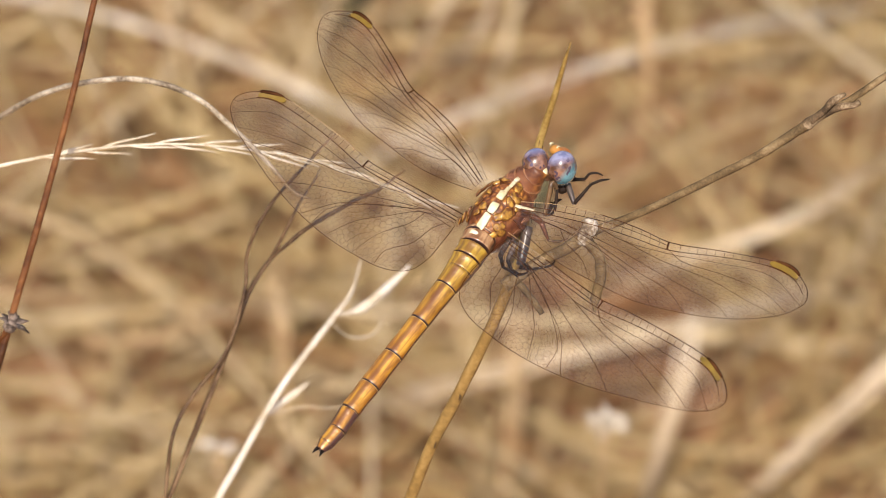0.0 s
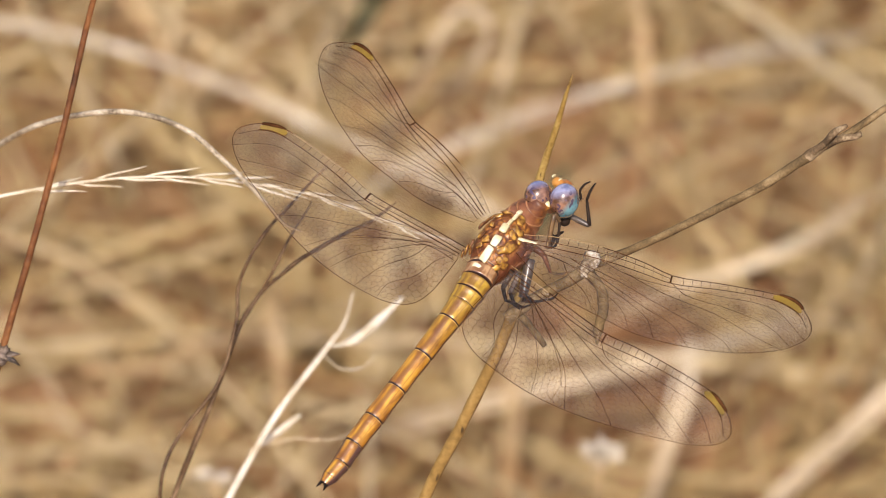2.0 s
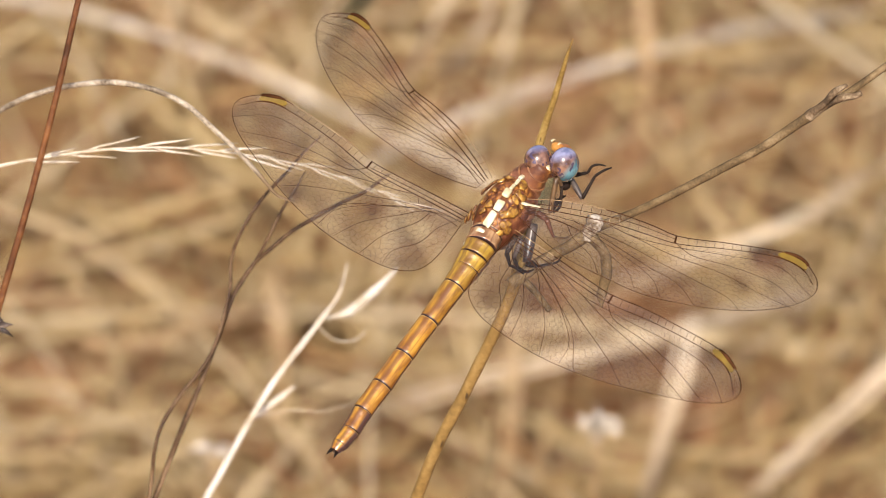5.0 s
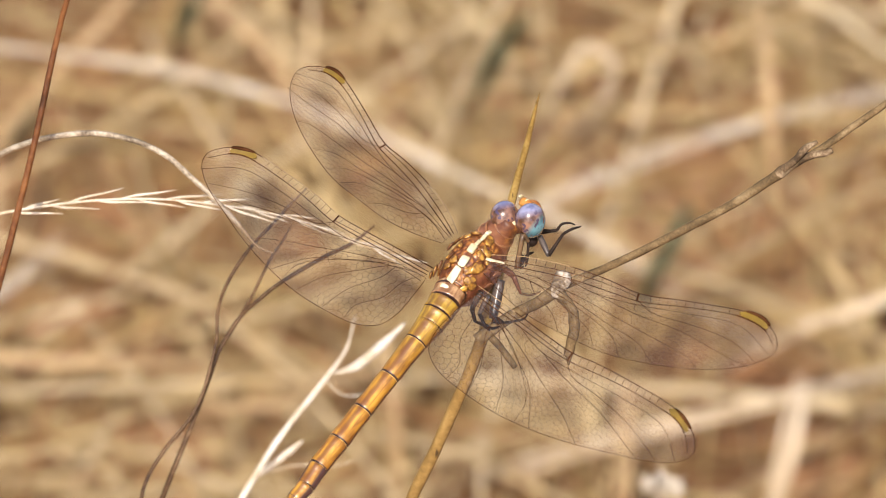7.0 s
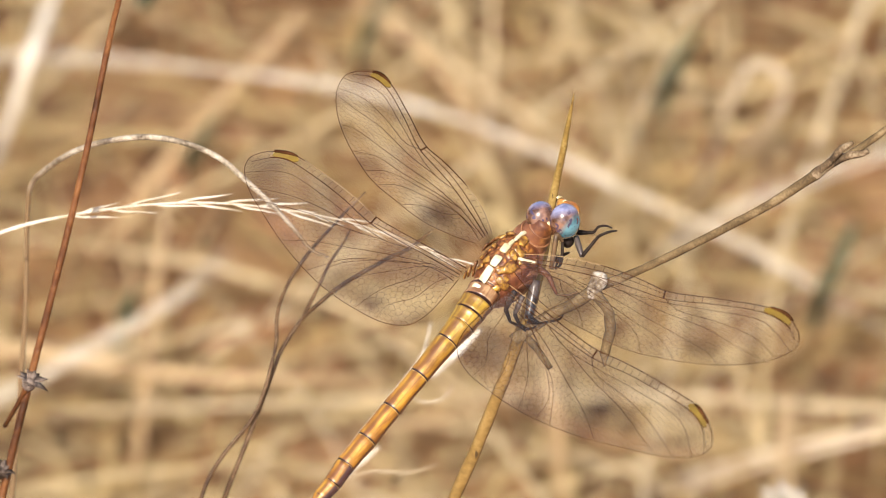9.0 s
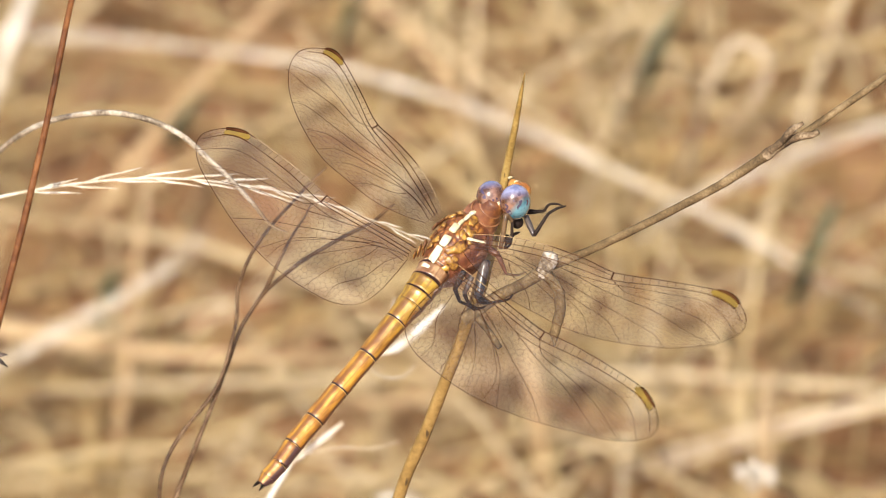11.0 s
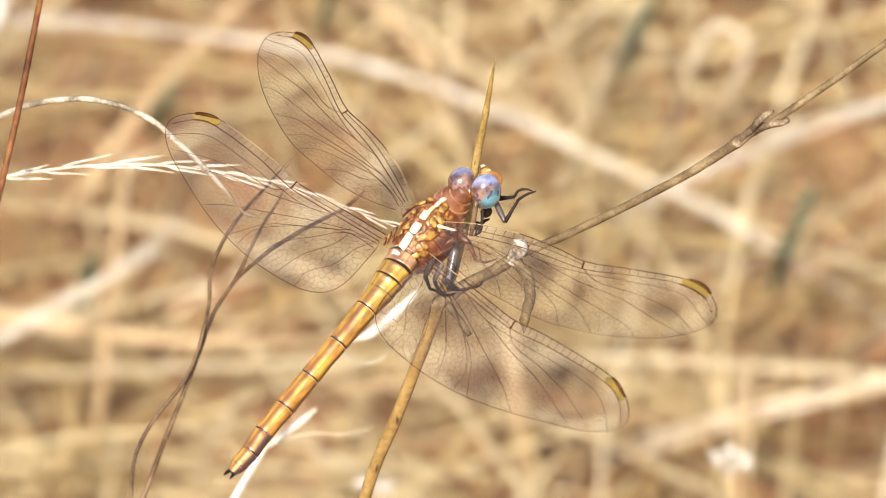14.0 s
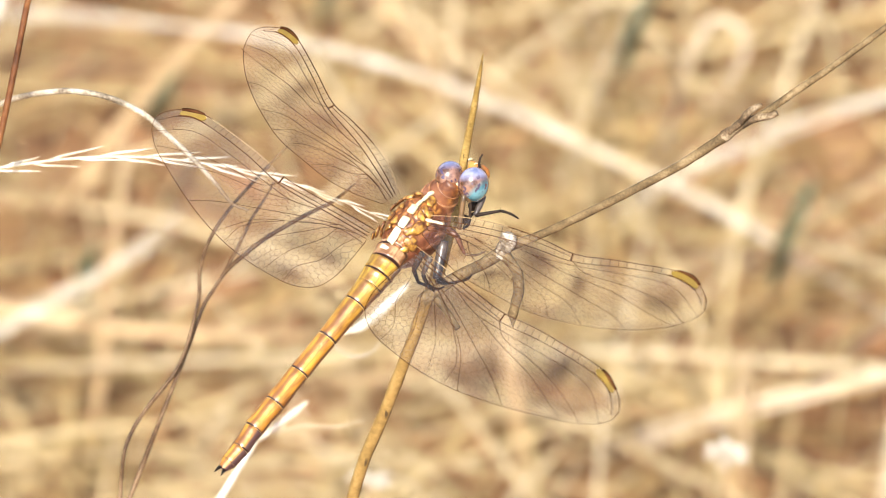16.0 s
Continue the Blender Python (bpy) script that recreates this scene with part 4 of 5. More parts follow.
def wing_geometry(shape, veins, edges, sx, sy, flip, camber, outer_glint):
    """The membrane, the dark net, the pale front veins with their painted glints and the wing spot of one wing, in its
    own plane.
    """
    def at(x, y):
        ripple = 0.08 * math.sin(2.6 * math.sqrt(max(y, 0) + 0.3)) + camber * (x / 30) ** 2
        return Vector((x * sx, -y * sy, ripple + 0.15 * max(0, 1 - abs(y - 0.2) / 1.3))) if not flip else Vector((-x * sx, -y * sy, ripple + 0.15 * max(0, 1 - abs(y - 0.2) / 1.3)))
    outline = smooth2(shape, 4)
    film = Geo()
    strips, cols = 36, 10
    xs = np.linspace(min(p[0] for p in outline) + 0.05, max(p[0] for p in outline) - 0.03, strips)
    for x in xs:
        cut = []
        for i, q in enumerate(outline):
            p = outline[i - 1]
            if (p[0] - x) * (q[0] - x) <= 0 and p[0] != q[0]:
                cut.append(p[1] + (q[1] - p[1]) * (x - p[0]) / (q[0] - p[0]))
        lo, hi = min(cut), max(cut)
        film.v += [at(x, lo + (hi - lo) * k / (cols - 1)) for k in range(cols)]
    for i in range(strips - 1):
        for k in range(cols - 1):
            a = i * cols + k
            film.f.append((a, a + 1, a + cols + 1, a + cols))

    def bar(g, p, q, r):
        a, b = at(*p), at(*q)
        d = b - a
        if d.length < 1e-3:
            return
        s = d.cross(Vector((0, 0, 1))).normalized() * r
        t = Vector((0, 0, r))
        n = len(g.v)
        g.v += [a - s - t * 0.5, a + s - t * 0.5, a + t, b - s - t * 0.5, b + s - t * 0.5, b + t]
        g.f += [(n, n + 1, n + 4, n + 3), (n + 1, n + 2, n + 5, n + 4), (n + 2, n, n + 3, n + 5)]

    def line(g, pts, r0, r1):
        n = len(pts) - 1
        for i in range(n):
            bar(g, pts[i], pts[i + 1], r0 + (r1 - r0) * i / n)

    dark, pale = Geo(), Geo()
    for p, q in edges:
        bar(dark, p, q, 0.019 - 0.00025 * p[0])
    nodus = veins["subcosta"][-1][0]
    split = max(range(len(outline)), key=lambda i: outline[i][0])
    front = outline[:split + 1]
    # on the left hindwing the pale outer edge is a painted sun glint
    line(pale, [p for p in front if (nodus < p[0] < 29.2 if outer_glint else p[0] < nodus - 8)], 0.05, 0.05)
    line(dark, [p for p in front if (p[0] < nodus + 0.6 if outer_glint else p[0] > nodus - 9.5)], 0.07, 0.05)
    line(dark, [p for p in front if p[0] > 28.6], 0.055, 0.05)
    line(dark, outline[split:], 0.04, 0.045)
    sub, rad = smooth2(veins["subcosta"], 4), smooth2(veins["radius"], 4)
    line(dark, sub, 0.055, 0.042)
    line(dark, rad, 0.068, 0.042)
    for b in veins["branches"]:
        line(dark, smooth2(b, 5), 0.044, 0.028)
    x = 1.6
    while x < nodus - 0.4:
        a, b, c = at_x(front, x), at_x(sub, x), at_x(rad, x)
        bar(dark, (x, a), (x + 0.15, b), 0.03)
        # highlight on the cross vein, put in as a pale bar
        bar(pale, (x + 0.15, b), (x + 0.25, c), 0.045)
        x += 1.15
    bar(dark, (nodus - 0.1, at_x(front, nodus)), (nodus, at_x(rad, nodus)), 0.12)
    x = nodus + 1.3
    while x < 28.5:
        bar(dark, (x, at_x(front, x)), (x + 0.2, at_x(rad, x)), 0.028)
        x += 1.0
    spot, n = Geo(), 7
    for i in range(n):
        x = 29.4 + 3.6 * i / (n - 1)
        a, b = at_x(front, x), at_x(rad, x)
        k = 0.35 if i in (0, n - 1) else 0.9
        m = (a + b) / 2
        for y, z in ((m - (b - a) / 2 * k, 0.07), (m + (b - a) / 2 * k, 0.07), (m + (b - a) / 2 * k, -0.07), (m - (b - a) / 2 * k, -0.07)):
            spot.v.append(at(x, y) + Vector((0, 0, z)))
    for i in range(n - 1):
        for k in range(4):
            a, b = 4 * i + k, 4 * i + (k + 1) % 4
            spot.f.append((a, b, b + 4, a + 4))
    spot.f += [(3, 2, 1, 0), tuple(4 * (n - 1) + k for k in range(4))]
    edge = Geo()
    edge.tube([at(*p) + Vector((0, 0, 0.06)) for p in front if 29.0 < p[0] < 33.4], [0.14, 0.25, 0.25, 0.18], 6, 0)
    edge.tube([at(x, at_x(rad, x)) + Vector((0, 0, 0.06)) for x in np.linspace(29.2, 33, 6).tolist()], [0.07, 0.09, 0.08], 5, 0)
    return film, dark, pale, spot, edge


NET_FORE, NET_HIND = wing_net(FORE, FORE_VEINS, 5), wing_net(HIND, HIND_VEINS, 6)


def wing(name, shape, veins, edges, root, span, chord, sx, sy, flip, camber, label):
    """A wing as a film with its veins and spot; span and chord give the way of its two axes in the body's space."""
    x = Vector(span).normalized() * (-1 if flip else 1)
    y = -(Vector(chord) - Vector(chord).dot(x) * x).normalized()
    z = x.cross(y)
    film, dark, pale, spot, edge = wing_geometry(shape, veins, edges, sx, sy, flip, camber, flip and name == "hindwing")
    ob = new(name, film.mesh(name, M_MEMBRANE))
    ob.parent = fly
    ob.matrix_basis = Matrix.Translation(Vector(root) * 0.001) @ Matrix((x, y, z)).transposed().to_4x4()
    ob["label"] = label
    tagged(part("vein_net", dark, M_VEIN, ob, "dark brown net of veins", smooth=False), kind="stuff")
    tagged(part("front_vein", pale, M_PALEVEIN_GLINT, ob, "pale amber front veins with painted sun glints", smooth=False), kind="stuff")
    part("wing_spot", spot, M_STIGMA, ob, "olive-yellow wing spot", smooth=False)
    part("spot_edge", edge, M_VEIN, ob, "dark edge of the wing spot")
    return ob


wing("forewing", FORE, FORE_VEINS, NET_FORE, (-2.47, 0.96, 2.48), (-0.901, 0.433, -0.013), (-0.433, -0.901, -0.034), 0.935, 0.885, True, 0.0, "clear fore wing with a fine brown net of veins")
wing("hindwing", HIND, HIND_VEINS, NET_HIND, (-2.62, -4.1, 1.0), (-0.997, 0.069, 0.022), (-0.069, -0.985, -0.155), 0.93, 0.98, True, 0.0, "clear hind wing with a fine brown net of veins")
wing("forewing", FORE, FORE_VEINS, NET_FORE, (2.92, 0.2, 2.98), (0.971, 0.209, 0.114), (0.211, -0.978, 0.001), 1.085, 1.06, False, 0.0, "clear fore wing with a fine brown net of veins")
wing("hindwing", HIND, HIND_VEINS, NET_HIND, (3.66, -3.72, 1.68), (0.986, -0.142, 0.083), (-0.143, -0.978, -0.15), 1.032, 1.02, False, 0.0, "clear hind wing with a fine brown net of veins")


def abdomen():
    """Ten ringed segments, tapering to the rear."""
    rings = [((-0.29, -3.14, -1.34), 1.9), ((0.14, -4.66, -0.91), 2.05), ((0.58, -6.45, -0.62), 2.02), ((0.83, -8.36, -0.56), 1.9), ((1, -10.18, -0.65), 1.72), ((1.11, -13.15, -0.6), 1.45), ((1.31, -18.94, -0.78), 1.28),
             ((1.44, -24.61, -0.98), 1.27), ((1.64, -29.66, -1.13), 1.30), ((1.74, -33.89, -1.26), 1.24), ((2.05, -36.85, -1.43), 1.12), ((2, -39.11, -1.54), 1.0), ((1.98, -40.28, -1.55), 0.6)]
    # it hangs a little from the chest towards the rear
    rings = [(Vector(p) + Vector((-2.79, 2.35, -5.36)) * max(0, (-4 - p[1]) / 36.3), r) for p, r in rings]
    for (p, r0), (q, r1) in zip(rings, rings[1:]):
        d = q - p
        g = Geo().tube([p, p + d * 0.06, p + d * 0.5, p + d * 0.9, q - d * 0.01], [r0 * 0.95, r0 * 1.01, (r0 + r1) / 2 * 0.97, r1 * 1.03, r1 * 0.98], 20, 3, 0.92)
        part("abdomen_segment", g, M_TAIL if r1 < 1.2 else M_WAIST if r1 > 1.95 else M_ABDOMEN, fly)
    e = Vector(rings[-1][0])
    back = Vector((0, -1, 0.0))
    for s in (-1, 1):
        part("cercus", Geo().tube([e + Vector((0.3 * s, 0.3, 0.1)), e + Vector((0.42 * s, -0.35, 0.15)), e + Vector((0.5 * s, -0.95, 0.1))], [0.27, 0.2, 0.04], 8, 4), M_DARKLEG, fly, "dark pointed tail appendage")


abdomen()


CHEST, CHEST_SIZE = Vector((0, 0.3, -1.9)), Vector((3.2, 5.7, 4.1))
VIEW = Vector((0.4211, -0.4417, 0.7922))


def on_back(x, y):
    """The place on the chest's shell that lies at these two coordinates of the subject's plane, and the way out of the shell."""
    p = BODY.inverted() @ (FRAME @ Vector((x * 0.001, y * 0.001, 0))) * 1000 - CHEST
    q = Vector([p[i] / CHEST_SIZE[i] for i in range(3)])
    d = Vector([VIEW[i] / CHEST_SIZE[i] for i in range(3)])
    k = max(q.dot(d) ** 2 - d.dot(d) * (q.dot(q) - 1), 0)
    t = (-q.dot(d) + math.sqrt(k)) / d.dot(d)
    p = p + VIEW * t
    out = Vector([p[i] / CHEST_SIZE[i] ** 2 for i in range(3)]).normalized()
    return p + CHEST, out


def plate(name, x, y, size, mat, label="", lift=0.0, turn=0.0, square=1.0, uneven=0.6):
    """A domed plate that lies on the chest's shell."""
    p, out = on_back(x, y)
    side = Vector((0, 1, 0)).cross(out).normalized()
    axes = Matrix((side, out.cross(side), out)).transposed().to_4x4() @ pose(0, 0, 0, 0, 0, turn)
    g, c = Geo().ball(p + out * lift, size, axes, 8, 16, square), p + out * lift
    for i, q in enumerate(g.v):
        g.v[i] = q + (q - c) * uneven * noise.noise(q * 2.1)
    return part(name, g, mat, fly, label)


def thorax():
    """The chest with its plates, wing sockets and flank bands."""
    body = Geo().ball(CHEST, CHEST_SIZE, None, 96, 120)
    for p in list(body.v):
        near, _ = noise.voronoi(Vector((p.x * 1.15, p.y * 1.0, p.z * 1.15)))
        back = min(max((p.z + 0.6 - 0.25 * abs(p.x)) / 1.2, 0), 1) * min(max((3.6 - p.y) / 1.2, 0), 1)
        gap = min((near[1] - near[0]) * 2.6, 1)
        k = len(body.along)
        body.v[k] = p + (p - CHEST) * (0.02 * noise.noise(p * 0.7)) + (p - CHEST).normalized() * back * (0.16 * gap - 0.1)
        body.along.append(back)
        body.around.append(gap)
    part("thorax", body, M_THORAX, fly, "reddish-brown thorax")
    rnd = random.Random(3)
    # cream plates down the back, the last three a painted highlight on the waist: place, half their width and length
    for x, y, w, l in ((0.82, 4.98, 0.3, 0.5), (0.18, 4.48, 0.26, 0.55), (-0.61, 3.8, 0.26, 0.42), (-1.3, 3.16, 0.5, 0.56), (-2.37, 1.68, 0.54, 0.6), (-3.46, 0.09, 0.55, 0.86), (-4.25, -1.34, 0.58, 0.42), (-4.82, -2.18, 0.66, 0.36), (-5.28, -2.87, 0.72, 0.28)):
        plate("back_plate_and_highlight", x, y, (w * 0.95, l * 1.3, 0.22), M_CREAM, "glossy cream back plate, at the waist a painted highlight", 0.3 if y > -1 else 0.9, rnd.uniform(-8, 8), 0.42, 0.15)
    # plates at the wing bases: place, half their sizes and turn
    for x, y, a, b, turn in ((-3.0, 3.96, 0.55, 0.42, 30), (-3.64, 3.44, 0.5, 0.38, 60), (-2.21, 4.48, 0.5, 0.36, 10), (-1.52, 4.66, 0.42, 0.36, 80), (-0.77, 5.03, 0.85, 0.3, -8), (-2.59, 3.57, 0.36, 0.3, 0), (-3.8, 2.43, 0.6, 0.4, 40), (-3.41, 1.84, 0.45, 0.4, 0), (-4.82, 1.23, 0.6, 0.42, 60), (-4.19, 1.11, 0.42, 0.36, 20), (-5.51, 0.48, 0.55, 0.4, 45), (-6.01, 0.02, 0.42, 0.34, 0), (-5.01, 0.34, 0.4, 0.34, 80), (0.75, 4.03, 0.42, 0.72, 20), (0.05, 3.12, 0.48, 0.42, 0), (0.55, 2.62, 0.5, 0.4, 40), (-0.23, 2.12, 0.42, 0.42, 0), (0.46, 1.84, 0.5, 0.36, 70), (-0.46, 2.66, 0.3, 0.5, 10), (-1.98, -0.61, 0.5, 0.42, 20), (-1.5, -1.16, 0.42, 0.5, 0), (-2.37, -1.52, 0.5, 0.4, 50), (-2.64, -2.21, 0.42, 0.34, 0), (-1.37, -0.43, 0.36, 0.36, 0), (-0.91, 0.89, 0.48, 0.85, -25), (-1.73, 0.61, 0.42, 0.6, -30)):
        plate("socket_rim", x, y, (a * 1.3, b * 1.3, 0.16), M_RIM, "", 0.12, turn, 0.85)
        plate("wing_socket", x, y, (a * 1.12, b * 1.12, 0.15), M_SOCKET, "glossy amber wing socket", 0.14 + rnd.uniform(0, 0.1), turn, 0.85)
    for x, y, a, b, m, turn in ((1.50, 6.07, 0.22, 1.2, M_RIDGE, -38), (2.45, 5.75, 0.20, 1.3, M_PINK, -38), (3.5, 5.5, 0.22, 1.0, M_RIDGE, -38), (0.75, 4.6, 0.2, 0.9, M_RIDGE, -62), (2.12, 0.41, 0.40, 1.50, M_PINK, -30), (1.09, -1.02, 0.48, 1.36, M_REDLEG, -25)):
        plate("shoulder_band", x, y, (a, b, 0.2), m, "smooth shoulder band", 0.02, turn)
    lie = Vector((0.46, 0.36, 0.81)).normalized()
    e1 = lie.orthogonal().normalized()
    e2 = lie.cross(e1)
    for c, r, thick in (((0.3, 4.6, -0.4), 2.28, 0.12), ((0.75, 5.15, 0.5), 1.98, 0.16), ((1.3, 5.6, 1.5), 1.52, 0.13)):
        arc = [Vector(c) + r * (math.cos(radians(a)) * e1 + math.sin(radians(a)) * e2) for a in range(0, 361, 24)]
        part("collar_ridge", Geo().tube(arc, [thick, thick * 0.6, thick, thick * 0.7, thick], 8, 2, rough=0.3), M_RIDGE, fly, "pale orange collar ridge")
    part("wing_root", Geo().tube([(2.5, -0.4, 2.75), (3.4, -0.2, 2.75), (4.2, -0.05, 2.82), (4.9, 0.1, 2.9)], [0.2, 0.28, 0.26, 0.18], 8, 3, 0.6), M_CREAM, fly, "pale cream bar at the wing's root")
    part("neck", Geo().tube([(0, 4.0, -1.0), (0.55, 5.0, 0.1), (1.35, 5.6, 1.6), (1.85, 6.2, 2.6)], [2.4, 2.1, 1.5, 1.2], 18, 4), M_THORAX, fly, "brown neck")


thorax()


def head():
    """Two great eyes that meet on top, the orange face beyond them and the mouth below."""
    h = new("head", Geo().ball((1.82, 7.44, 0.65), (1.7, 1.5, 1.6), None, 10, 16).mesh("head", M_PINK))
    h.parent = fly
    for c, size, m in (((0.69, 6.71, 2.31), (1.66, 1.85, 1.72), M_EYE_FAR), ((4.09, 7.03, 2.51), (1.82, 2.05, 2.45), M_EYE)):
        part("eye", Geo().ball((0, 0, 0), size, None, 18, 28), m, h, "lavender and turquoise compound eye").location = Vector(c) * 0.001
    part("forehead", Geo().ball((2.24, 10.01, 0.86), (1.35, 0.75, 0.95), pose(0, 0, 0, 20, 0, -15), 12, 18, 0.75), M_FACE, h, "orange ridged forehead")
    for k in (-1, 1):
        part("forehead_ridge", Geo().tube([(1.44 + 0.5 * k, 10.06 - 0.12 * k, 1.71), (1.54 + 0.5 * k, 10.41 - 0.12 * k, 1.61), (1.64 + 0.5 * k, 10.66 - 0.12 * k, 1.21)], [0.14, 0.2, 0.12], 8, 3), M_CREAM, h, "cream ridge")
    part("face", Geo().ball((2.49, 10.51, -0.08), (1.1, 0.9, 1.2), None, 10, 16), M_FACE, h)
    part("mouth", Geo().ball((4.29, 6.41, -0.74), (0.7, 0.8, 0.7), None, 8, 12), M_DARKLEG, h)
    part("cheek", Geo().ball((2.29, 6.01, 2.06), (0.5, 0.55, 0.5), None, 8, 12), M_CREAM, h, "pale yellowish spot behind the eye")
    return h


fly_head = head()


def leg(name, pts, radii, mats, label):
    """A jointed leg: femur, shin and foot, hung at its first joint so that it can swing there."""
    o = Vector(pts[0])
    rel = [Vector(p) - o for p in pts]
    n = len(rel)
    ob = new(name, Geo().tube([rel[0], (rel[0] + rel[1]) / 2, rel[1]], [radii[0], radii[0] * 1.1, radii[1]], 8, 3).mesh(name, mats[0]))
    ob.parent, ob.location = fly, o * 0.001
    ob["label"] = label
    shin = Geo().tube([rel[1], (rel[1] + rel[2]) / 2, rel[2]], [radii[1], radii[1] * 0.8, radii[2]], 8, 3)
    part("shin", shin, mats[1], ob)
    hairs = Geo()
    rnd = random.Random(len(pts))
    d = rel[2] - rel[1]
    for i in range(9):
        p = rel[1] + d * (0.12 + 0.1 * i)
        q = d.cross(Vector((0.42, -0.44, 0.79))).normalized() * (0.5 if i % 2 else -0.5) + d.normalized() * 0.4
        hairs.tube([p, p + q * 0.5, p + q * 0.9], [0.035, 0.025, 0.008], 4, 0)
    part("bristles", hairs, M_DARKLEG, ob)
    if n > 3:
        part("foot", Geo().tube([rel[2], *rel[3:]], [radii[2], radii[2] * 0.9, radii[2] * 0.5], 6, 4), mats[2], ob)
    return ob


upper_foreleg = leg("foreleg", [(4.10, 8.58, -0.56), (5.22, 9.44, -0.17), (5.84, 10.03, 0.08), (5.84, 10.69, 0.70), (6.45, 11.41, 0.91), (7.12, 11.76, 0.87)], [0.30, 0.22, 0.17], [M_DARKLEG] * 3, "thin black raised foreleg")
lower_foreleg = leg("foreleg", [(4.98, 7.62, 0.21), (7.08, 6.04, -0.53), (7.60, 8.79, 0.98), (8.38, 9.76, 1.36), (9.11, 10.51, 1.39)], [0.36, 0.27, 0.18], [M_BLUELEG, M_DARKLEG, M_DARKLEG], "blue-black raised foreleg")
leg("middle_leg", [(4.96, 2.51, -0.72), (4.13, 5.18, 2.72), (4.97, 5.17, 1.76), (5.68, 3.44, -0.34), (5.28, 2.76, -0.76)], [0.30, 0.34, 0.2], [M_TANLEG, M_TANLEG, M_DARKLEG], "tan middle leg folded upright beside the head")
leg("middle_leg", [(4.56, 4.46, -0.56), (4.97, 2.95, -0.74), (4.98, 5.05, -0.58), (5.24, 5.82, -0.80)], [0.34, 0.3, 0.2], [M_DARKLEG] * 3, "dark folded leg under the head")
leg("hind_leg", [(3.36, 2.23, -1.55), (4.75, 2.15, -1.83), (6.28, 1.44, -3.55), (7.24, 2.16, -3.9), (8, 3.21, -3.85)], [0.40, 0.36, 0.16], [M_REDLEG, M_REDLEG, M_TANLEG], "reddish-brown leg gripping the twig")
leg("hind_leg", [(3.06, -2.35, -1.17), (2.96, -4.28, -2.7), (3.62, -4.52, -4.45), (4.23, -3.88, -5.42), (5.2, -3.69, -6.08)], [0.36, 0.30, 0.2], [M_DARKLEG] * 3, "dark folded hind leg gripping the twig")
leg("hind_leg", [(3.47, -1.53, -2.7), (3.48, -3.39, -4.24), (4.36, -3.8, -5.19), (5.38, -3.43, -5.78), (5.94, -2.59, -5.86)], [0.32, 0.28, 0.2], [M_BLUELEG, M_DARKLEG, M_DARKLEG], "blue-black hind leg gripping the twig")
leg("hind_leg", [(3.44, 1.17, -2.57), (4.92, -2.69, -5), (6.26, -2.25, -5.34), (8.06, -0.51, -5.08), (8.16, 0.1, -4.79)], [0.62, 0.52, 0.16], [M_BLUELEG, M_DARKLEG, M_DARKLEG], "thin dark leg wrapped round the twig")


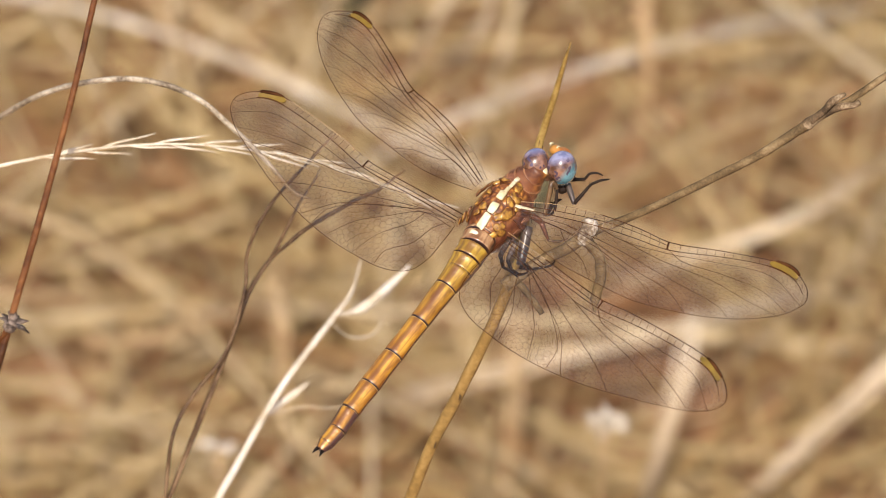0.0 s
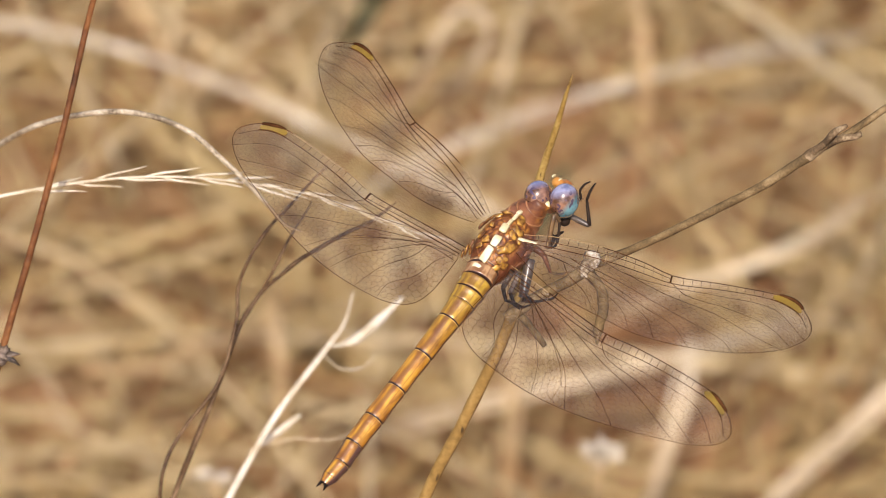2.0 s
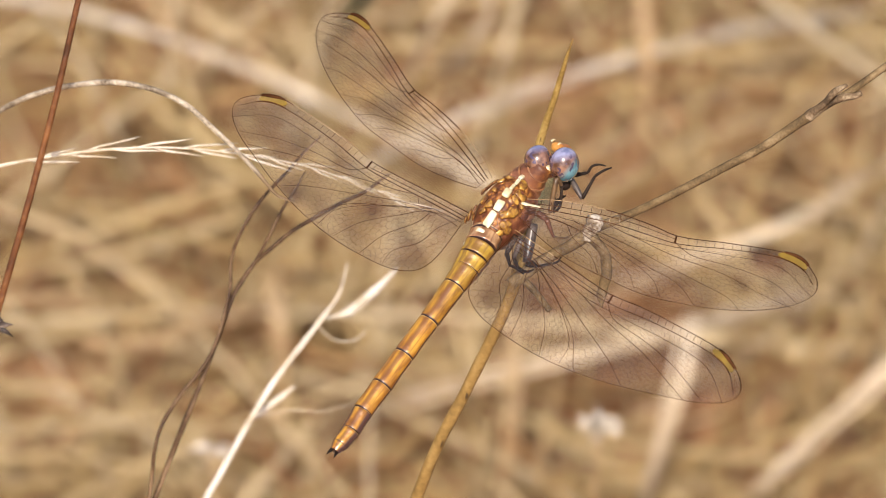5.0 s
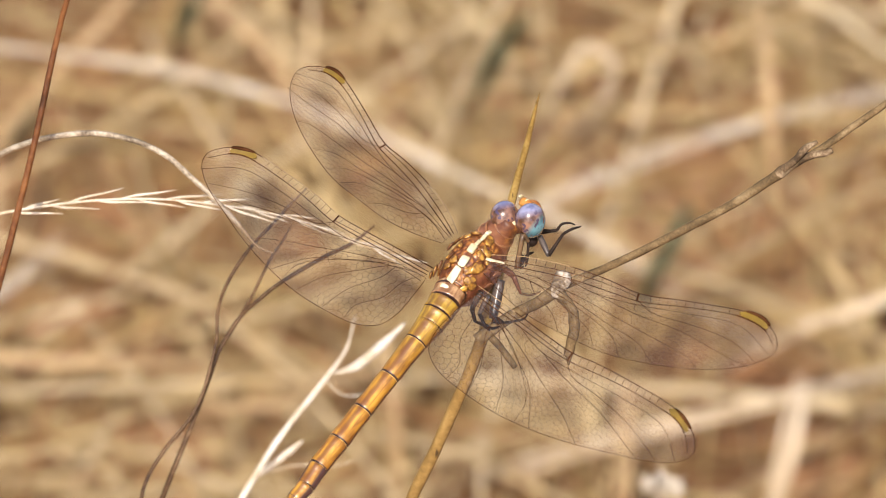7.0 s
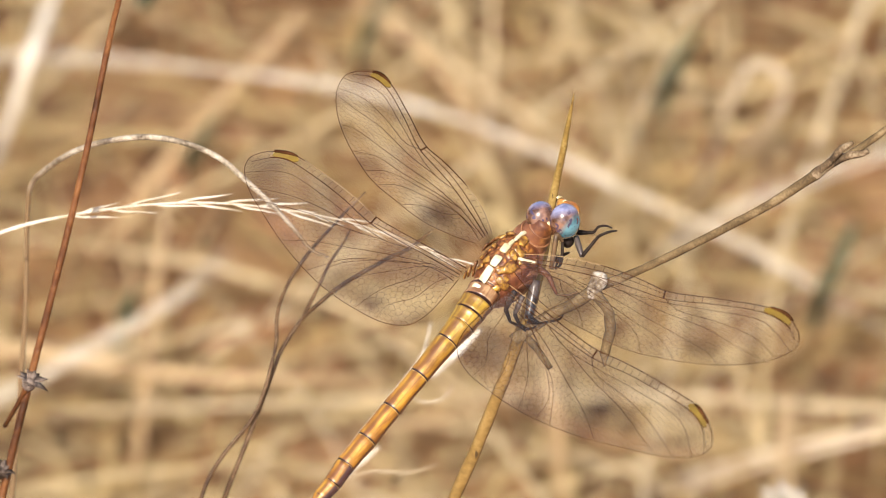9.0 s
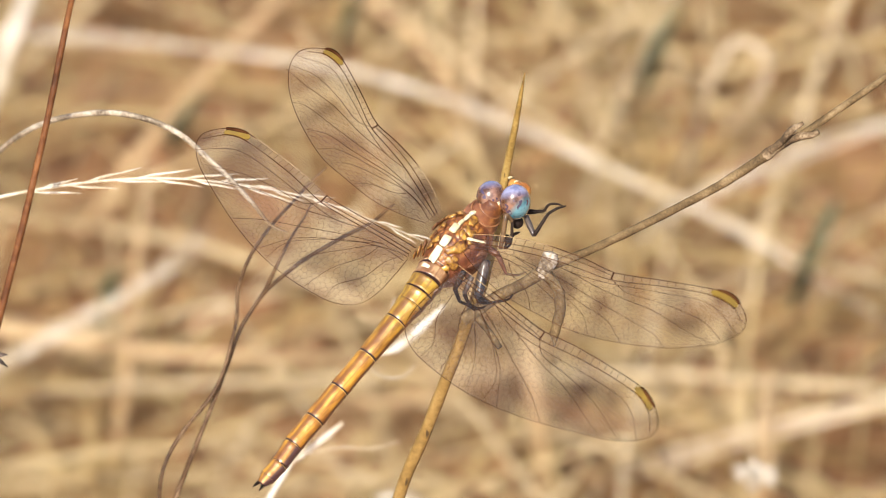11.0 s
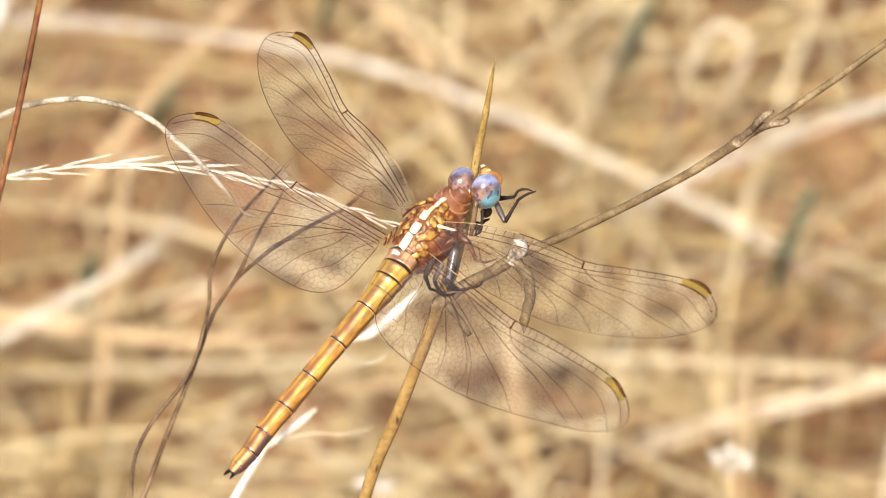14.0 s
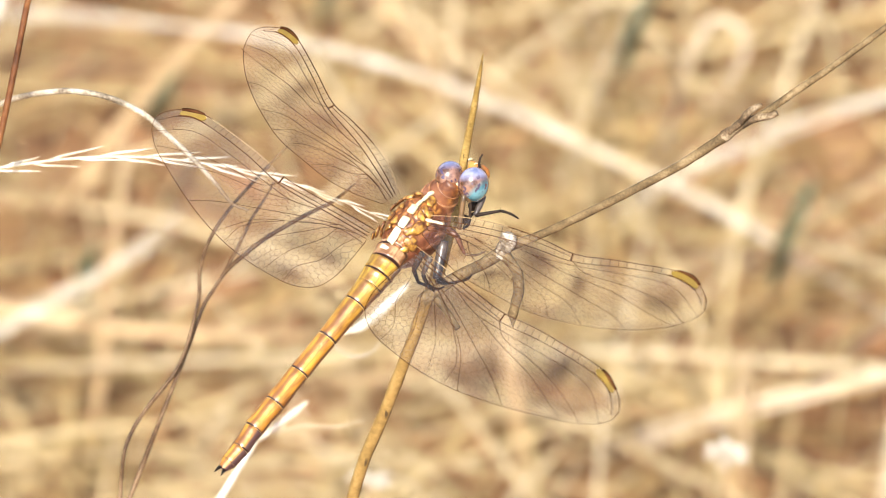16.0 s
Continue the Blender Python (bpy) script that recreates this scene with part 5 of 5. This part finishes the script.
def motions():
    view = Vector((0.4211, -0.4417, 0.7922))

    def swing(ob, rows):
        at = Matrix.Translation(ob.location)
        walk(ob, [(t, at @ Matrix.Rotation(radians(a), 4, view)) for t, a in rows])

    # the raised forelegs wave while it grooms its head: seconds and degrees
    swing(upper_foreleg, [(0, -16), (0.5, -26), (1, 6), (1.5, 7), (2, 33), (2.5, 22), (3, 5), (4.2, -4), (5.5, -9), (6, -11), (6.5, -18), (7, -11), (7.5, -4), (8, -8),
                          (8.5, -11), (9, -16), (10.2, -14), (11.3, -12), (12, -14), (12.3, 9), (12.5, -7), (12.8, -25), (13, -34), (13.3, -19), (13.6, -17), (14, -10),
                          (14.3, -11), (14.5, 0), (15, -4), (15.3, 33), (15.6, 50), (16, 69)])
    swing(lower_foreleg, [(0, -3), (0.5, -10), (1, 23), (1.5, 23), (2, 45), (2.5, 30), (3, 10), (4.2, 8), (5.5, 7), (6, 5), (6.5, -1), (7, 4), (7.5, 7), (8, 5),
                          (8.5, 3), (9, -2), (10.2, 2), (11.3, 5), (12, 3), (12.3, 2), (12.5, -3), (12.8, -7), (13, -15), (13.3, -1), (13.6, 0), (14, 7),
                          (14.3, 0), (14.5, 0), (15, -5), (15.3, -5), (15.6, -35), (16, -43)])

    # the perch sways and twists in the wind and carries the dragonfly, which shifts on its grip: seconds, the drift across and away
    # at its height in millimetres, the perch's twist in degrees, and the dragonfly's own turn about its three axes in degrees
    sway_rows = [
        (0, -0.44, 1.07, -0.67, -0.48, 0.86, -0.26), (0.5, 0.40, 1.01, -0.38, -0.58, 1.81, -0.23), (1, 0.62, 1.20, -0.21, -0.29, 1.32, -0.73),
        (1.5, 0.98, 1.03, 0.07, -0.53, 1.47, -0.55), (2, 1.07, 0.89, 0.01, -0.25, 1.19, -0.41), (2.5, 1.71, 0.59, 0.49, -0.66, 1.56, -0.42),
        (3, 1.68, 0.52, 0.31, -0.98, 0.93, -0.36), (5.5, 2.78, 0.64, 2.33, -0.59, 0.22, -0.73), (6, 2.65, 0.45, 2.39, -0.70, 0.50, -0.93),
        (6.5, 2.87, 0.55, 1.80, -0.82, 0.54, -0.45), (7, 1.98, 0.23, 1.12, -0.94, 0.88, -0.28), (7.5, 1.67, 0.26, 0.63, -0.63, 1.43, -0.10),
        (8, 1.66, 0.48, 0.59, -0.57, 0.41, -0.25), (8.5, 0.95, 0.53, 0.68, -0.79, -0.47, -0.81), (9, 0.87, 0.85, 0.57, -0.87, -1.15, -1.03),
        (11.5, -0.22, 0.37, -0.30, -0.41, -0.35, -0.87), (12, -0.26, 0.44, -0.43, -0.38, 0.00, -1.01), (12.5, -0.19, 0.27, -0.32, 0.32, 0.08, 0.08),
        (13, -0.22, 0.41, -0.51, 0.30, 0.16, -0.11), (13.5, -0.25, 0.64, -0.58, 0.12, 0.40, -0.59), (14, -0.23, 0.42, -0.35, 0.09, 0.42, -0.43),
        (14.5, -0.04, -0.01, -0.01, 0.01, -0.00, -0.00), (15, -0.27, 0.33, -0.35, 0.29, 0.27, 0.02), (15.5, -0.26, 0.26, -0.34, 0.19, 0.64, 0.20),
        (16, -0.23, 0.06, -0.27, 0.20, 0.50, 0.26)]
    grip, neck = Matrix.Translation(Vector((4.73, -3.12, -5.01)) * 0.001), Matrix.Translation((0.0019, 0.0048, 0.0028))
    walk(fly_head, [(t, Matrix.Translation(Vector((0.8, 0.59, -0.09)) * side * 0.001) @ neck @ Matrix.Rotation(radians(a), 4, view) @ neck.inverted()) for t, a, side in
                    ((0, 9, 0.35), (3, 9, 0.35), (5.5, 9, 0.1), (7, 9, 0), (9, 8, 0), (11.3, 5, 0), (13, 2, 0), (14.5, 0, 0), (16, 0, 0))])
    root = perch.matrix_basis.translation.copy()
    height = BODY.translation.z * 1000
    for ob in (perch, fly):
        at, rows = ob.matrix_basis.copy(), []
        for t, dx, dy, twist, *turn in sway_rows:
            sway = Matrix.Translation(root) @ Euler((-dy / height, dx / height, radians(twist))).to_matrix().to_4x4() @ Matrix.Translation(-root)
            own = Vector([radians(a) for a in turn])
            lean = Matrix.Rotation(own.length, 4, own.normalized()) if ob is fly and own.length > 1e-6 else Matrix()
            rows.append((t, sway @ at @ grip @ lean @ grip.inverted()))
        walk(ob, rows)


motions()
